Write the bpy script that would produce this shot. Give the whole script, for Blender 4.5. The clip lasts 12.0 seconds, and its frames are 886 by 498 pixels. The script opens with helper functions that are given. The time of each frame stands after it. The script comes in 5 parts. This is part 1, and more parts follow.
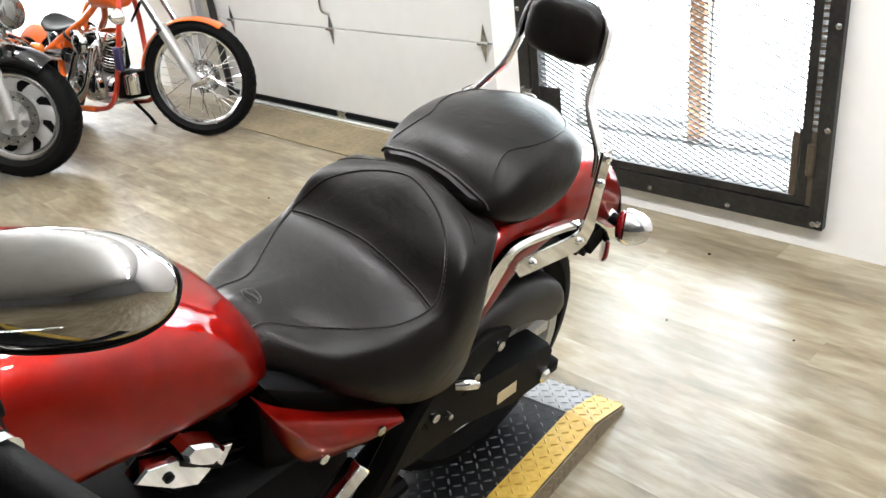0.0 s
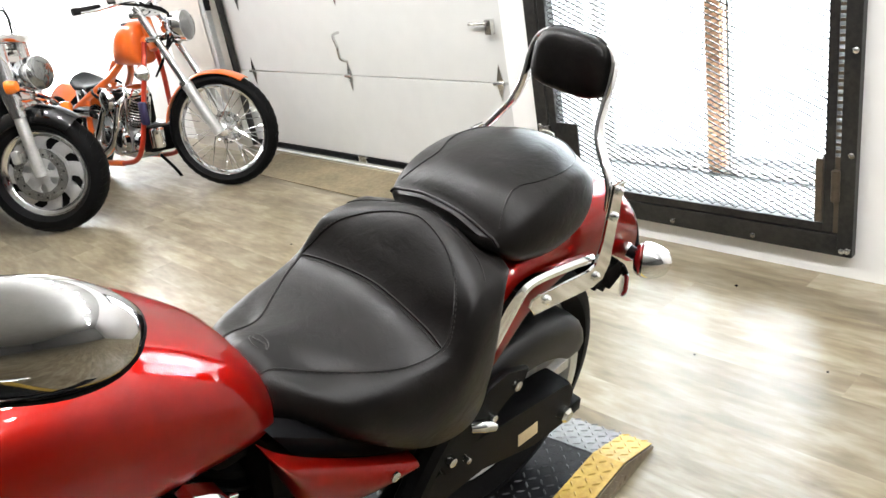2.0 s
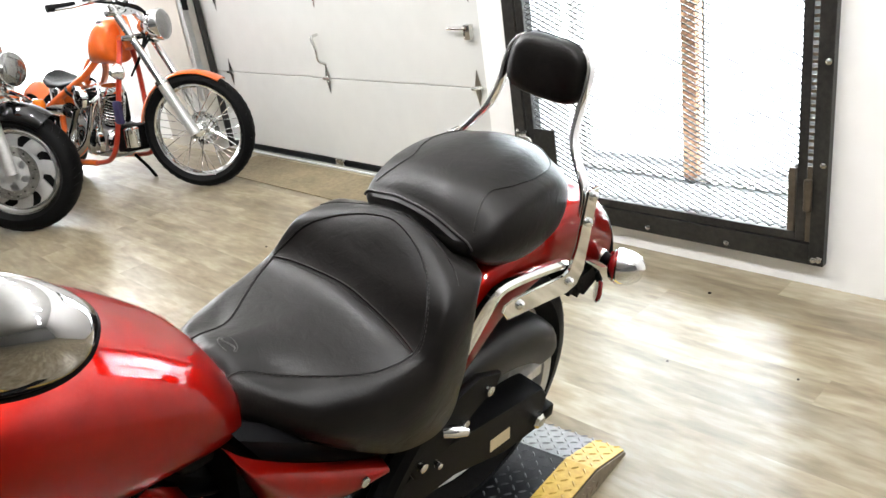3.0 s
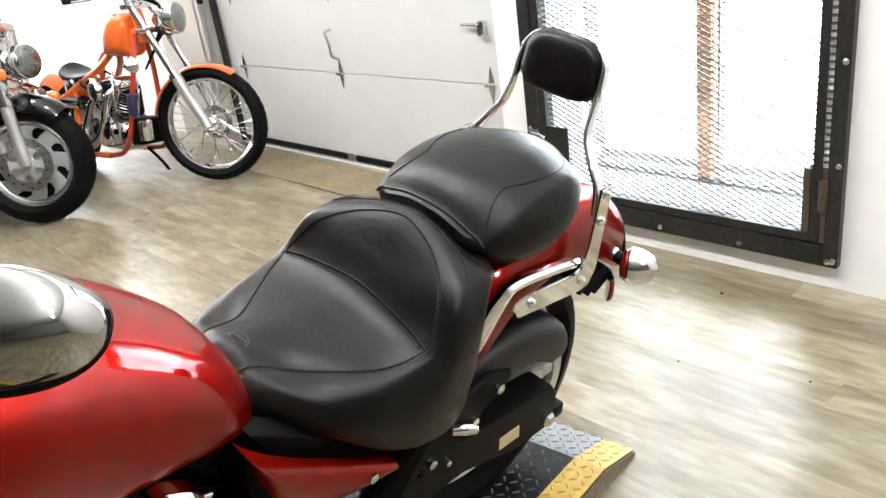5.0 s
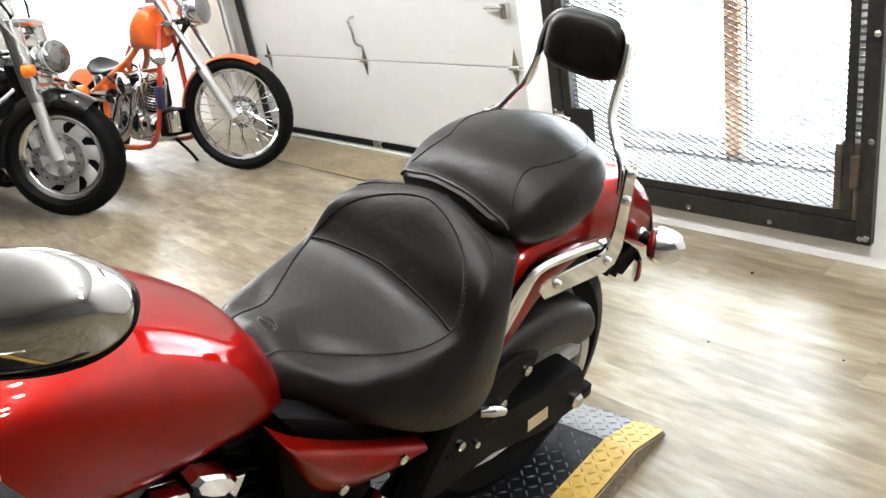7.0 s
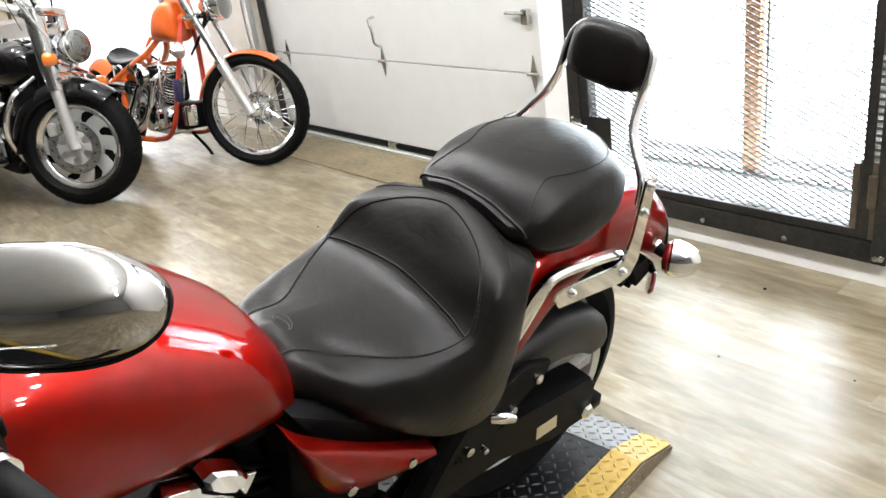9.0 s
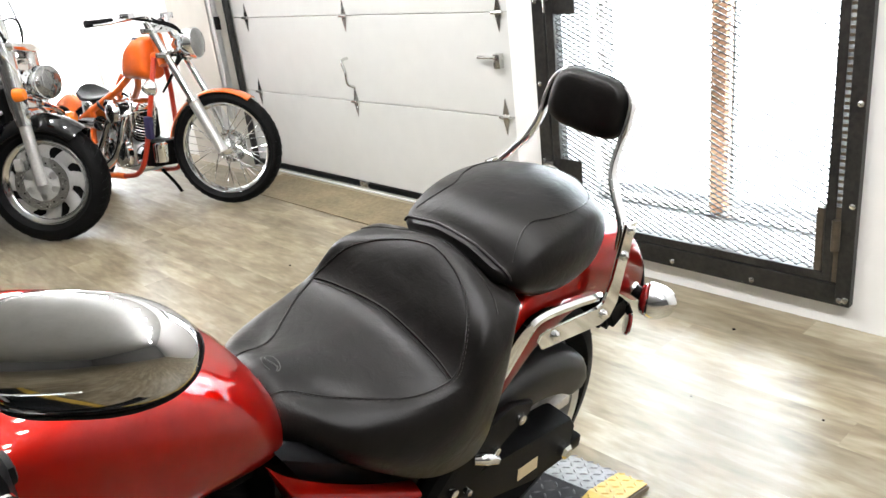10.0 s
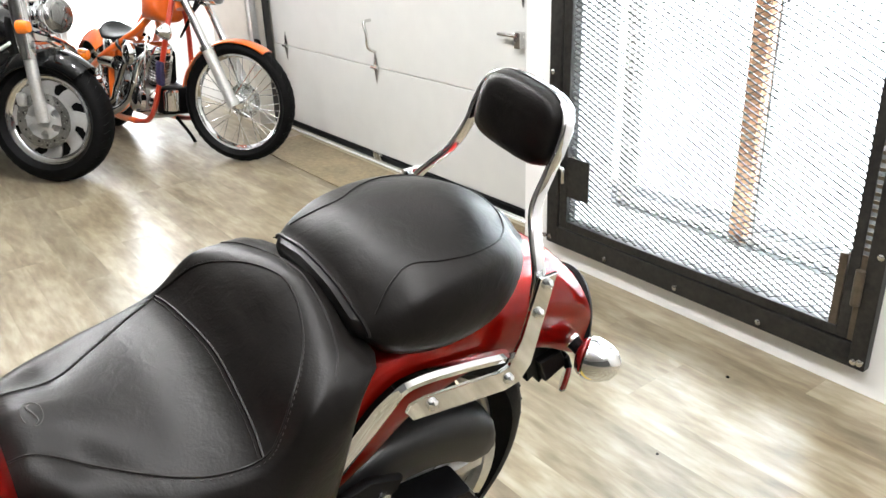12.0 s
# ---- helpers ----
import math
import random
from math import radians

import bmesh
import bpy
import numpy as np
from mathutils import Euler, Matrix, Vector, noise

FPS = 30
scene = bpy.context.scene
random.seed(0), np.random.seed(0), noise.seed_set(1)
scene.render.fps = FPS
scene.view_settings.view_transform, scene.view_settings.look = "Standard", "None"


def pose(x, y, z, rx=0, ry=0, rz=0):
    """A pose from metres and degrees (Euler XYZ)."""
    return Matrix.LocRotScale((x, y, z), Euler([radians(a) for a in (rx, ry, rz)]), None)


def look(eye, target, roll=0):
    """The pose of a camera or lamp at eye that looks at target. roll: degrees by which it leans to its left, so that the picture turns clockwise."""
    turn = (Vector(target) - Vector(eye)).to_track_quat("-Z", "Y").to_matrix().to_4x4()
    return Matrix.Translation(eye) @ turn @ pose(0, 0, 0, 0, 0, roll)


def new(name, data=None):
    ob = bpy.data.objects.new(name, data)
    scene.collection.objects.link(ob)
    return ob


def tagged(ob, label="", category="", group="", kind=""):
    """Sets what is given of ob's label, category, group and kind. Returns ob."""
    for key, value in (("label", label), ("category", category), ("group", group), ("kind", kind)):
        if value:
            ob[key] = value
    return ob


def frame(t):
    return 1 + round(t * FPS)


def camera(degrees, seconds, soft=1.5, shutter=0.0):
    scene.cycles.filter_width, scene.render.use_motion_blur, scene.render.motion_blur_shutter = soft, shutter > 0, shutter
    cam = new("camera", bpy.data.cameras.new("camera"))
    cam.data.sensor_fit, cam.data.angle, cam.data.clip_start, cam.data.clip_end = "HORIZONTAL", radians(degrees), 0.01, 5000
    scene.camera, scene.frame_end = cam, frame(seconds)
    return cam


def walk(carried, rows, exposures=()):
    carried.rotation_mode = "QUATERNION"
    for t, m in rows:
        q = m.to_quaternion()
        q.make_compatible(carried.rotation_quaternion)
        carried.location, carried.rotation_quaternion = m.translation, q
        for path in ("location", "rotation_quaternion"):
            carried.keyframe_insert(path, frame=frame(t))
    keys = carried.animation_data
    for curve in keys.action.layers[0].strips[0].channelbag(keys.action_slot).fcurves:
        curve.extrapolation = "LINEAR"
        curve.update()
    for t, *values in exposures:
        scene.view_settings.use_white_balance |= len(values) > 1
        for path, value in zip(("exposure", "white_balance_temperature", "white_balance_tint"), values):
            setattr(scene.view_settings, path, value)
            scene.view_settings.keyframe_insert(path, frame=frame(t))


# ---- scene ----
cam = camera(58.7, 12.0)
PATH = [
    (0, (0.078, 0.09, 1.299), (-1.254, 1.283, 0.403), -7.4),
    (0.5, (0.082, 0.105, 1.301), (-1.249, 1.329, 0.447), -8.2),
    (1, (0.082, 0.116, 1.297), (-1.299, 1.309, 0.478), -9.6),
    (1.5, (0.084, 0.11, 1.292), (-1.345, 1.272, 0.512), -9.9),
    (2, (0.089, 0.123, 1.283), (-1.319, 1.303, 0.492), -10.1),
    (2.5, (0.09, 0.132, 1.279), (-1.288, 1.348, 0.491), -9.0),
    (3, (0.089, 0.132, 1.277), (-1.282, 1.356, 0.489), -8.7),
    (5, (0.085, 0.133, 1.277), (-1.303, 1.335, 0.484), -8.3),
    (5.5, (0.088, 0.142, 1.272), (-1.314, 1.314, 0.459), -10.2),
    (6, (0.092, 0.141, 1.275), (-1.326, 1.304, 0.476), -10.6),
    (6.5, (0.093, 0.129, 1.274), (-1.354, 1.257, 0.477), -9.2),
    (7, (0.091, 0.133, 1.272), (-1.338, 1.271, 0.458), -10.3),
    (7.5, (0.091, 0.134, 1.276), (-1.326, 1.288, 0.463), -9.5),
    (9.5, (0.074, 0.119, 1.281), (-1.375, 1.24, 0.479), -8.1),
    (9.8, (0.07, 0.111, 1.289), (-1.359, 1.276, 0.514), -7.3),
    (10, (0.07, 0.091, 1.296), (-1.335, 1.313, 0.567), -6.8),
    (10.3, (0.065, 0.042, 1.305), (-1.306, 1.301, 0.573), -7.2),
    (10.5, (0.072, 0.023, 1.304), (-1.264, 1.265, 0.483), -8.5),
    (10.6, (0.069, 0.029, 1.303), (-1.233, 1.304, 0.477), -7.0),
    (10.8, (0.064, 0.068, 1.3), (-1.287, 1.312, 0.508), -7.2),
    (11, (0.064, 0.158, 1.294), (-1.379, 1.338, 0.569), -6.4),
    (11.2, (0.068, 0.263, 1.294), (-1.46, 1.358, 0.61), -4.6),
    (11.3, (0.08, 0.303, 1.293), (-1.433, 1.406, 0.588), -5.0),
    (11.5, (0.085, 0.359, 1.306), (-1.426, 1.456, 0.588), -3.7),
    (11.7, (0.073, 0.412, 1.289), (-1.408, 1.517, 0.525), -4.0),
    (12, (0.028, 0.493, 1.276), (-1.45, 1.576, 0.475), -2.1),
]
walk(cam, [(t, look(eye, target, roll)) for t, eye, target, roll in PATH])

# ---- world, sun, lights ----
world = bpy.data.worlds.new("world")
scene.world = world
world.use_nodes = True
wn = world.node_tree.nodes
sky = wn.new("ShaderNodeTexSky")
sky.sky_type, sky.sun_disc = "NISHITA", False
sky.sun_elevation, sky.sun_rotation = radians(35), radians(20)
world.node_tree.links.new(sky.outputs[0], wn["Background"].inputs[0])
wn["Background"].inputs[1].default_value = 0.12
scene.view_settings.exposure = 0.86


def area_lamp(name, m, sx, sy, watts, colour=(1, 1, 1)):
    data = bpy.data.lights.new(name, "AREA")
    data.shape, data.size, data.size_y, data.energy, data.color = "RECTANGLE", sx, sy, watts, colour
    ob = new(name, data)
    ob.matrix_world = m
    return ob


area_lamp("sky_light", look((-1.7, 4.5, 2.95), (-1.4, 1.2, 0.5)), 3.2, 2.8, 420, (0.85, 0.945, 1.0))
area_lamp("west_daylight", look((-7.15, 2.25, 1.35), (-3.5, 1.5, 0.7)), 0.5, 2.1, 18, (0.95, 0.98, 1.0))
BULBS = [(-5.6 + 0.7 * k, 1.0 + 0.1 * (k % 2), 2.62) for k in range(12)]
for p in BULBS:
    data = bpy.data.lights.new("bulb_light", "POINT")
    data.energy, data.color, data.shadow_soft_size = 25, (0.98, 0.985, 1.0), 0.06
    new("bulb_light", data).location = (p[0], p[1], p[2] - 0.11)

# ---- materials ----


def material(name, base, rough=0.5, metal=0.0, vary=0.15, scale=6.0, bump=0.0, bump_scale=200.0, coat=0.0,
             second=None, spec=0.5, rough_vary=0.1, stretch=(1, 1, 1), per_object=0.0):
    """A surface with two scales of variation in colour and gloss, and fine relief."""
    m = bpy.data.materials.new(name)
    m.use_nodes = True
    n, l = m.node_tree.nodes, m.node_tree.links
    b = n["Principled BSDF"]
    co = n.new("ShaderNodeTexCoord")
    mp = n.new("ShaderNodeMapping")
    mp.inputs["Scale"].default_value = stretch
    l.new(co.outputs["Object"], mp.inputs[0])
    big, fine = n.new("ShaderNodeTexNoise"), n.new("ShaderNodeTexNoise")
    for tex, s, d in ((big, scale, 4), (fine, scale * 9, 6)):
        tex.inputs["Scale"].default_value, tex.inputs["Detail"].default_value = s, d
        l.new(mp.outputs[0], tex.inputs["Vector"])
    mix = n.new("ShaderNodeMath")
    mix.operation = "ADD"
    l.new(big.outputs[0], mix.inputs[0])
    l.new(fine.outputs[0], mix.inputs[1])
    ramp = n.new("ShaderNodeMapRange")
    ramp.inputs[1].default_value, ramp.inputs[2].default_value = 0.65, 1.35
    l.new(mix.outputs[0], ramp.inputs[0])
    col = n.new("ShaderNodeMix")
    col.data_type = "RGBA"
    dark = tuple(c * (1 - vary) for c in base)
    light = second or tuple(min(1, c * (1 + vary)) for c in base)
    col.inputs[6].default_value, col.inputs[7].default_value = (*dark, 1), (*light, 1)
    l.new(ramp.outputs[0], col.inputs[0])
    out = col.outputs[2]
    if per_object:
        info = n.new("ShaderNodeObjectInfo")
        hsv = n.new("ShaderNodeHueSaturation")
        mr = n.new("ShaderNodeMapRange")
        mr.inputs[3].default_value, mr.inputs[4].default_value = 1 - per_object, 1 + per_object
        l.new(info.outputs["Random"], mr.inputs[0])
        l.new(mr.outputs[0], hsv.inputs["Value"])
        l.new(out, hsv.inputs["Color"])
        out = hsv.outputs[0]
    l.new(out, b.inputs["Base Color"])
    rr = n.new("ShaderNodeMapRange")
    rr.inputs[3].default_value, rr.inputs[4].default_value = max(0.02, rough * (1 - rough_vary)), min(1, rough * (1 + rough_vary))
    l.new(fine.outputs[0], rr.inputs[0])
    l.new(rr.outputs[0], b.inputs["Roughness"])
    b.inputs["Metallic"].default_value = metal
    b.inputs["Coat Weight"].default_value = coat
    b.inputs["Coat Roughness"].default_value = 0.025
    b.inputs["Specular IOR Level"].default_value = spec
    if bump:
        tex = n.new("ShaderNodeTexNoise")
        tex.inputs["Scale"].default_value, tex.inputs["Detail"].default_value = bump_scale, 3
        l.new(mp.outputs[0], tex.inputs["Vector"])
        bn = n.new("ShaderNodeBump")
        bn.inputs["Strength"].default_value, bn.inputs["Distance"].default_value = bump, 0.002
        l.new(tex.outputs[0], bn.inputs["Height"])
        l.new(bn.outputs[0], b.inputs["Normal"])
    return m


def glow(name, colour, strength):
    m = bpy.data.materials.new(name)
    m.use_nodes = True
    b = m.node_tree.nodes["Principled BSDF"]
    b.inputs["Base Color"].default_value = (*colour, 1)
    b.inputs["Emission Color"].default_value, b.inputs["Emission Strength"].default_value = (*colour, 1), strength
    return m


def glass_material(name, colour=(0.95, 0.97, 0.97), rough=0.02):
    m = bpy.data.materials.new(name)
    m.use_nodes = True
    b = m.node_tree.nodes["Principled BSDF"]
    b.inputs["Base Color"].default_value = (*colour, 1)
    b.inputs["Roughness"].default_value = rough
    b.inputs["Transmission Weight"].default_value = 1.0
    b.inputs["IOR"].default_value = 1.45
    return m


def leather_material(name, base, second):
    """Black leather: pebbled grain, soft creases, scuffed patches that are browner and duller."""
    m = material(name, base, 0.30, 0, 0.1, 5.0, 0, 0, second=second, rough_vary=0.1, spec=0.165)
    n, l = m.node_tree.nodes, m.node_tree.links
    b = n["Principled BSDF"]
    co = n.new("ShaderNodeTexCoord")
    tex = []
    for scale, detail, distort in ((300, 2, 0.0), (24, 5, 1.6), (7.5, 5, 0.8), (60, 4, 0.0)):
        t = n.new("ShaderNodeTexNoise")
        t.inputs["Scale"].default_value, t.inputs["Detail"].default_value, t.inputs["Distortion"].default_value = scale, detail, distort
        l.new(co.outputs["Object"], t.inputs["Vector"])
        tex.append(t)
    cell, crease, worn, fleck = tex
    b1, b2 = n.new("ShaderNodeBump"), n.new("ShaderNodeBump")
    b1.inputs["Strength"].default_value, b1.inputs["Distance"].default_value = 0.45, 0.0005
    b2.inputs["Strength"].default_value, b2.inputs["Distance"].default_value = 0.28, 0.003
    l.new(cell.outputs[0], b1.inputs["Height"])
    l.new(crease.outputs[0], b2.inputs["Height"])
    l.new(b2.outputs[0], b1.inputs["Normal"])
    l.new(b1.outputs[0], b.inputs["Normal"])
    mix, scuff = n.new("ShaderNodeMath"), n.new("ShaderNodeMapRange")
    mix.operation, mix.inputs[1].default_value = "MULTIPLY_ADD", 0.35
    l.new(fleck.outputs[0], mix.inputs[0])
    l.new(worn.outputs[0], mix.inputs[2])
    scuff.inputs[1].default_value, scuff.inputs[2].default_value = 0.5, 0.95
    l.new(mix.outputs[0], scuff.inputs[0])
    col = n.new("ShaderNodeMix")
    col.data_type = "RGBA"
    l.new(scuff.outputs[0], col.inputs[0])
    l.new(b.inputs["Base Color"].links[0].from_socket, col.inputs[6])
    col.inputs[7].default_value = (0.0095, 0.0082, 0.0074, 1)
    l.new(col.outputs[2], b.inputs["Base Color"])
    rr = n.new("ShaderNodeMapRange")
    rr.inputs[3].default_value, rr.inputs[4].default_value = 0.285, 0.46
    l.new(scuff.outputs[0], rr.inputs[0])
    l.new(rr.outputs[0], b.inputs["Roughness"])
    return m


LEATHER = leather_material("leather_black", (0.0042, 0.0037, 0.0034), (0.0052, 0.0044, 0.0039))
STITCH = material("stitch_thread", (0.030, 0.027, 0.025), 0.7)
RED = material("paint_candy_red", (0.20, 0.0036, 0.0016), 0.42, 0.8, 0.04, 3, coat=0.75, spec=0.0, second=(0.275, 0.0056, 0.0024))
RED.node_tree.nodes["Principled BSDF"].inputs["Specular Tint"].default_value = (0.55, 0.03, 0.02, 1)
ORANGE = material("paint_orange", (0.75, 0.13, 0.012), 0.3, 0.1, 0.1, 3, coat=1.0)
REDTUBE = material("paint_orange_red", (0.46, 0.035, 0.012), 0.3, 0.1, 0.1, 3, coat=0.8)
BLACKPAINT = material("paint_gloss_black", (0.0018, 0.0018, 0.0022), 0.09, 0, 0.2, 3, coat=0.5, spec=0.3)
CHROME = material("chrome", (0.80, 0.81, 0.82), 0.05, 1.0, 0.04, 8, rough_vary=0.4)
# chrome darkened in its colour, for the dim room the mirror shell reflects
DIMCHROME = material("chrome_dimmed", (0.44, 0.435, 0.43), 0.06, 1.0, 0.06, 8, rough_vary=0.4)
STEEL = material("brushed_steel", (0.62, 0.62, 0.60), 0.25, 1.0, 0.1, 12, rough_vary=0.3)
ALLOY = material("cast_alloy", (0.52, 0.52, 0.505), 0.38, 0.6, 0.15, 10)
BLACKMETAL = material("satin_black_metal", (0.003, 0.003, 0.003), 0.5, 0.0, 0.3, 8, bump=0.1, bump_scale=300, spec=0.08)
BLACKPLASTIC = material("black_plastic", (0.004, 0.004, 0.0045), 0.45, 0, 0.25, 10, bump=0.15, bump_scale=500, spec=0.07)
SATIN = material("satin_black_guard", (0.006, 0.006, 0.0065), 0.36, 0, 0.25, 10, bump=0.1, bump_scale=400, spec=0.42)
RUBBER = material("tyre_rubber", (0.0042, 0.0042, 0.0043), 0.6, 0, 0.35, 9, bump=0.25, bump_scale=180, spec=0.09)
DARK = material("engine_black", (0.0025, 0.0025, 0.0025), 0.6, 0.0, 0.4, 14, bump=0.2, bump_scale=150, spec=0.1)
AMBER = material("amber_lens", (0.75, 0.17, 0.01), 0.12, 0, 0.1, 20, coat=1.0)
REDLENS = material("red_lens", (0.20, 0.008, 0.008), 0.12, 0, 0.1, 20, coat=1.0)
LENS = material("lamp_lens", (0.20, 0.20, 0.195), 0.12, 0.75, 0.2, 30, coat=1.0)
WALLPAINT = material("white_wall_paint", (0.88, 0.875, 0.86), 0.6, 0, 0.03, 1.2, bump=0.12, bump_scale=90)
# made-up dark wall colour: keeps the seat's reflections dim
UNLITWALL = material("wall_darkened_for_reflections", (0.085, 0.082, 0.08), 0.6, 0, 0.08, 1.5, bump=0.12, bump_scale=90)
# made-up grey for walls out of view: lowers fill on the bike's side
DIMWALL = material("wall_greyed_against_fill", (0.22, 0.218, 0.212), 0.6, 0, 0.06, 1.5, bump=0.12, bump_scale=90)
BEIGE = material("beige_wall_paint", (0.56, 0.53, 0.47), 0.6, 0, 0.05, 1.5, bump=0.12, bump_scale=90)
DOORPAINT = material("garage_door_paint", (0.64, 0.645, 0.625), 0.42, 0, 0.04, 1.0, bump=0.1, bump_scale=60)
GATEMETAL = material("gate_dark_steel", (0.021, 0.021, 0.021), 0.42, 0.5, 0.3, 7, second=(0.045, 0.042, 0.038), bump=0.15, bump_scale=120)
GATEBROWN = material("gate_brown_steel", (0.085, 0.066, 0.046), 0.4, 0.35, 0.3, 7, bump=0.15, bump_scale=120)
MESHMETAL = material("expanded_steel", (0.022, 0.021, 0.020), 0.5, 0.2, 0.3, 30, spec=0.2)
PINE = material("window_pine", (0.74, 0.40, 0.23), 0.5, 0, 0.2, 4, stretch=(6, 6, 0.6), bump=0.1)
CONCRETE = material("sill_concrete", (0.032, 0.032, 0.033), 0.6, 0, 0.08, 5, bump=0.1, bump_scale=60)
YELLOW = material("safety_yellow", (0.50, 0.31, 0.045), 0.40, 0, 0.18, 9, second=(0.62, 0.42, 0.085), bump=0.15)
PLATE = material("black_tread_plate", (0.022, 0.023, 0.026), 0.33, 0.55, 0.3, 9, bump=0.15)
LUGS = material("worn_tread_lugs", (0.10, 0.102, 0.108), 0.36, 0.7, 0.3, 9, bump=0.15)
# paler tread plate for the ramp: window light put into the colour
PLATELIT = material("tread_plate_lit", (0.22, 0.22, 0.225), 0.42, 0.6, 0.3, 9, bump=0.15)
# the wood floor's brown reflection is put into this plate's colour
PLATEBROWN = material("ramp_side_plate", (0.20, 0.16, 0.11), 0.4, 0.5, 0.3, 9, bump=0.15)
CEILING = material("ceiling_paint", (0.56, 0.558, 0.55), 0.8, 0, 0.08, 2)
MAT = material("brown_mat", (0.17, 0.132, 0.072), 0.8, 0, 0.3, 5, second=(0.25, 0.20, 0.118), bump=0.5, bump_scale=260)
# pine whitened in its colour to stand in for glare over the backlit frame
GLAREPINE = material("pine_glare_paled", (0.86, 0.80, 0.74), 0.5, 0, 0.1, 4)
LABELM = material("label_buff", (0.55, 0.45, 0.28), 0.5, 0, 0.1, 30)
PURPLE = material("blue_cloth", (0.018, 0.013, 0.055), 0.7, 0, 0.3, 20)
DAYWEST = glow("daylight_backdrop_west", (0.97, 0.99, 1.0), 2.4)
DAY = glow("daylight_backdrop", (0.91, 0.965, 1.0), 5.5)
LAMPGLOW = glow("lamp_glow", (1.0, 0.95, 0.86), 12.0)
GLASS = glass_material("window_glass")


def plank_material():
    """Wood-look vinyl: long blotches and faint grain, shifted on every plank."""
    m = bpy.data.materials.new("vinyl_plank")
    m.use_nodes = True
    n, l = m.node_tree.nodes, m.node_tree.links
    b = n["Principled BSDF"]
    co, info = n.new("ShaderNodeTexCoord"), n.new("ShaderNodeObjectInfo")
    add, mul = n.new("ShaderNodeVectorMath"), n.new("ShaderNodeMath")
    mul.operation, mul.inputs[1].default_value = "MULTIPLY", 37.0
    l.new(info.outputs["Random"], mul.inputs[0])
    l.new(co.outputs["Object"], add.inputs[0])
    l.new(mul.outputs[0], add.inputs[1])
    tex = []
    for sx, sy, detail, distort in ((3.6, 12.0, 4, 0.5), (10.0, 42.0, 3, 0.3), (5.0, 9.0, 2, 0.0)):
        mp, t = n.new("ShaderNodeMapping"), n.new("ShaderNodeTexNoise")
        mp.inputs["Scale"].default_value = (sx, sy, 1)
        t.inputs["Scale"].default_value, t.inputs["Detail"].default_value, t.inputs["Distortion"].default_value = 1.0, detail, distort
        l.new(add.outputs[0], mp.inputs[0])
        l.new(mp.outputs[0], t.inputs["Vector"])
        tex.append(t)
    mix = n.new("ShaderNodeMix")
    mix.inputs[0].default_value = 0.36
    l.new(tex[0].outputs[0], mix.inputs[2])
    l.new(tex[1].outputs[0], mix.inputs[3])
    ramp = n.new("ShaderNodeValToRGB")
    e = ramp.color_ramp.elements
    e[0].position, e[0].color = 0.35, (0.136, 0.102, 0.058, 1)
    e[1].position, e[1].color = 0.65, (0.350, 0.310, 0.232, 1)
    mid = e.new(0.5)
    mid.color = (0.236, 0.195, 0.126, 1)
    l.new(mix.outputs[0], ramp.inputs[0])
    hsv, mr = n.new("ShaderNodeHueSaturation"), n.new("ShaderNodeMapRange")
    mr.inputs[3].default_value, mr.inputs[4].default_value = 0.80, 1.10
    l.new(info.outputs["Random"], mr.inputs[0])
    l.new(mr.outputs[0], hsv.inputs["Value"])
    l.new(ramp.outputs[0], hsv.inputs["Color"])
    l.new(hsv.outputs[0], b.inputs["Base Color"])
    rr = n.new("ShaderNodeMapRange")
    rr.inputs[3].default_value, rr.inputs[4].default_value = 0.285, 0.36
    b.inputs["Specular IOR Level"].default_value = 0.75
    l.new(tex[2].outputs[0], rr.inputs[0])
    l.new(rr.outputs[0], b.inputs["Roughness"])
    bn = n.new("ShaderNodeBump")
    bn.inputs["Strength"].default_value, bn.inputs["Distance"].default_value = 0.05, 0.0005
    l.new(tex[1].outputs[0], bn.inputs["Height"])
    l.new(bn.outputs[0], b.inputs["Normal"])
    return m


PLANK = plank_material()

# ---- mesh helpers ----


def spline(keys, n):
    """n points along a smooth line through the keys."""
    k = np.array(keys, float)
    t = np.linspace(0, len(k) - 1, n)
    p = np.vstack([2 * k[0] - k[1], k, 2 * k[-1] - k[-2]])
    out = []
    for s in t:
        i = min(int(s), len(k) - 2)
        f = s - i
        a, b, c, d = p[i], p[i + 1], p[i + 2], p[i + 3]
        out.append(0.5 * (2 * b + (c - a) * f + (2 * a - 5 * b + 4 * c - d) * f * f + (3 * b - a - 3 * c + d) * f ** 3))
    return np.array(out)


def curve_at(xs, ys):
    """A smooth function through the given values."""
    pts = spline(list(zip(xs, ys)), 400)
    return lambda x: float(np.interp(x, pts[:, 0], pts[:, 1]))


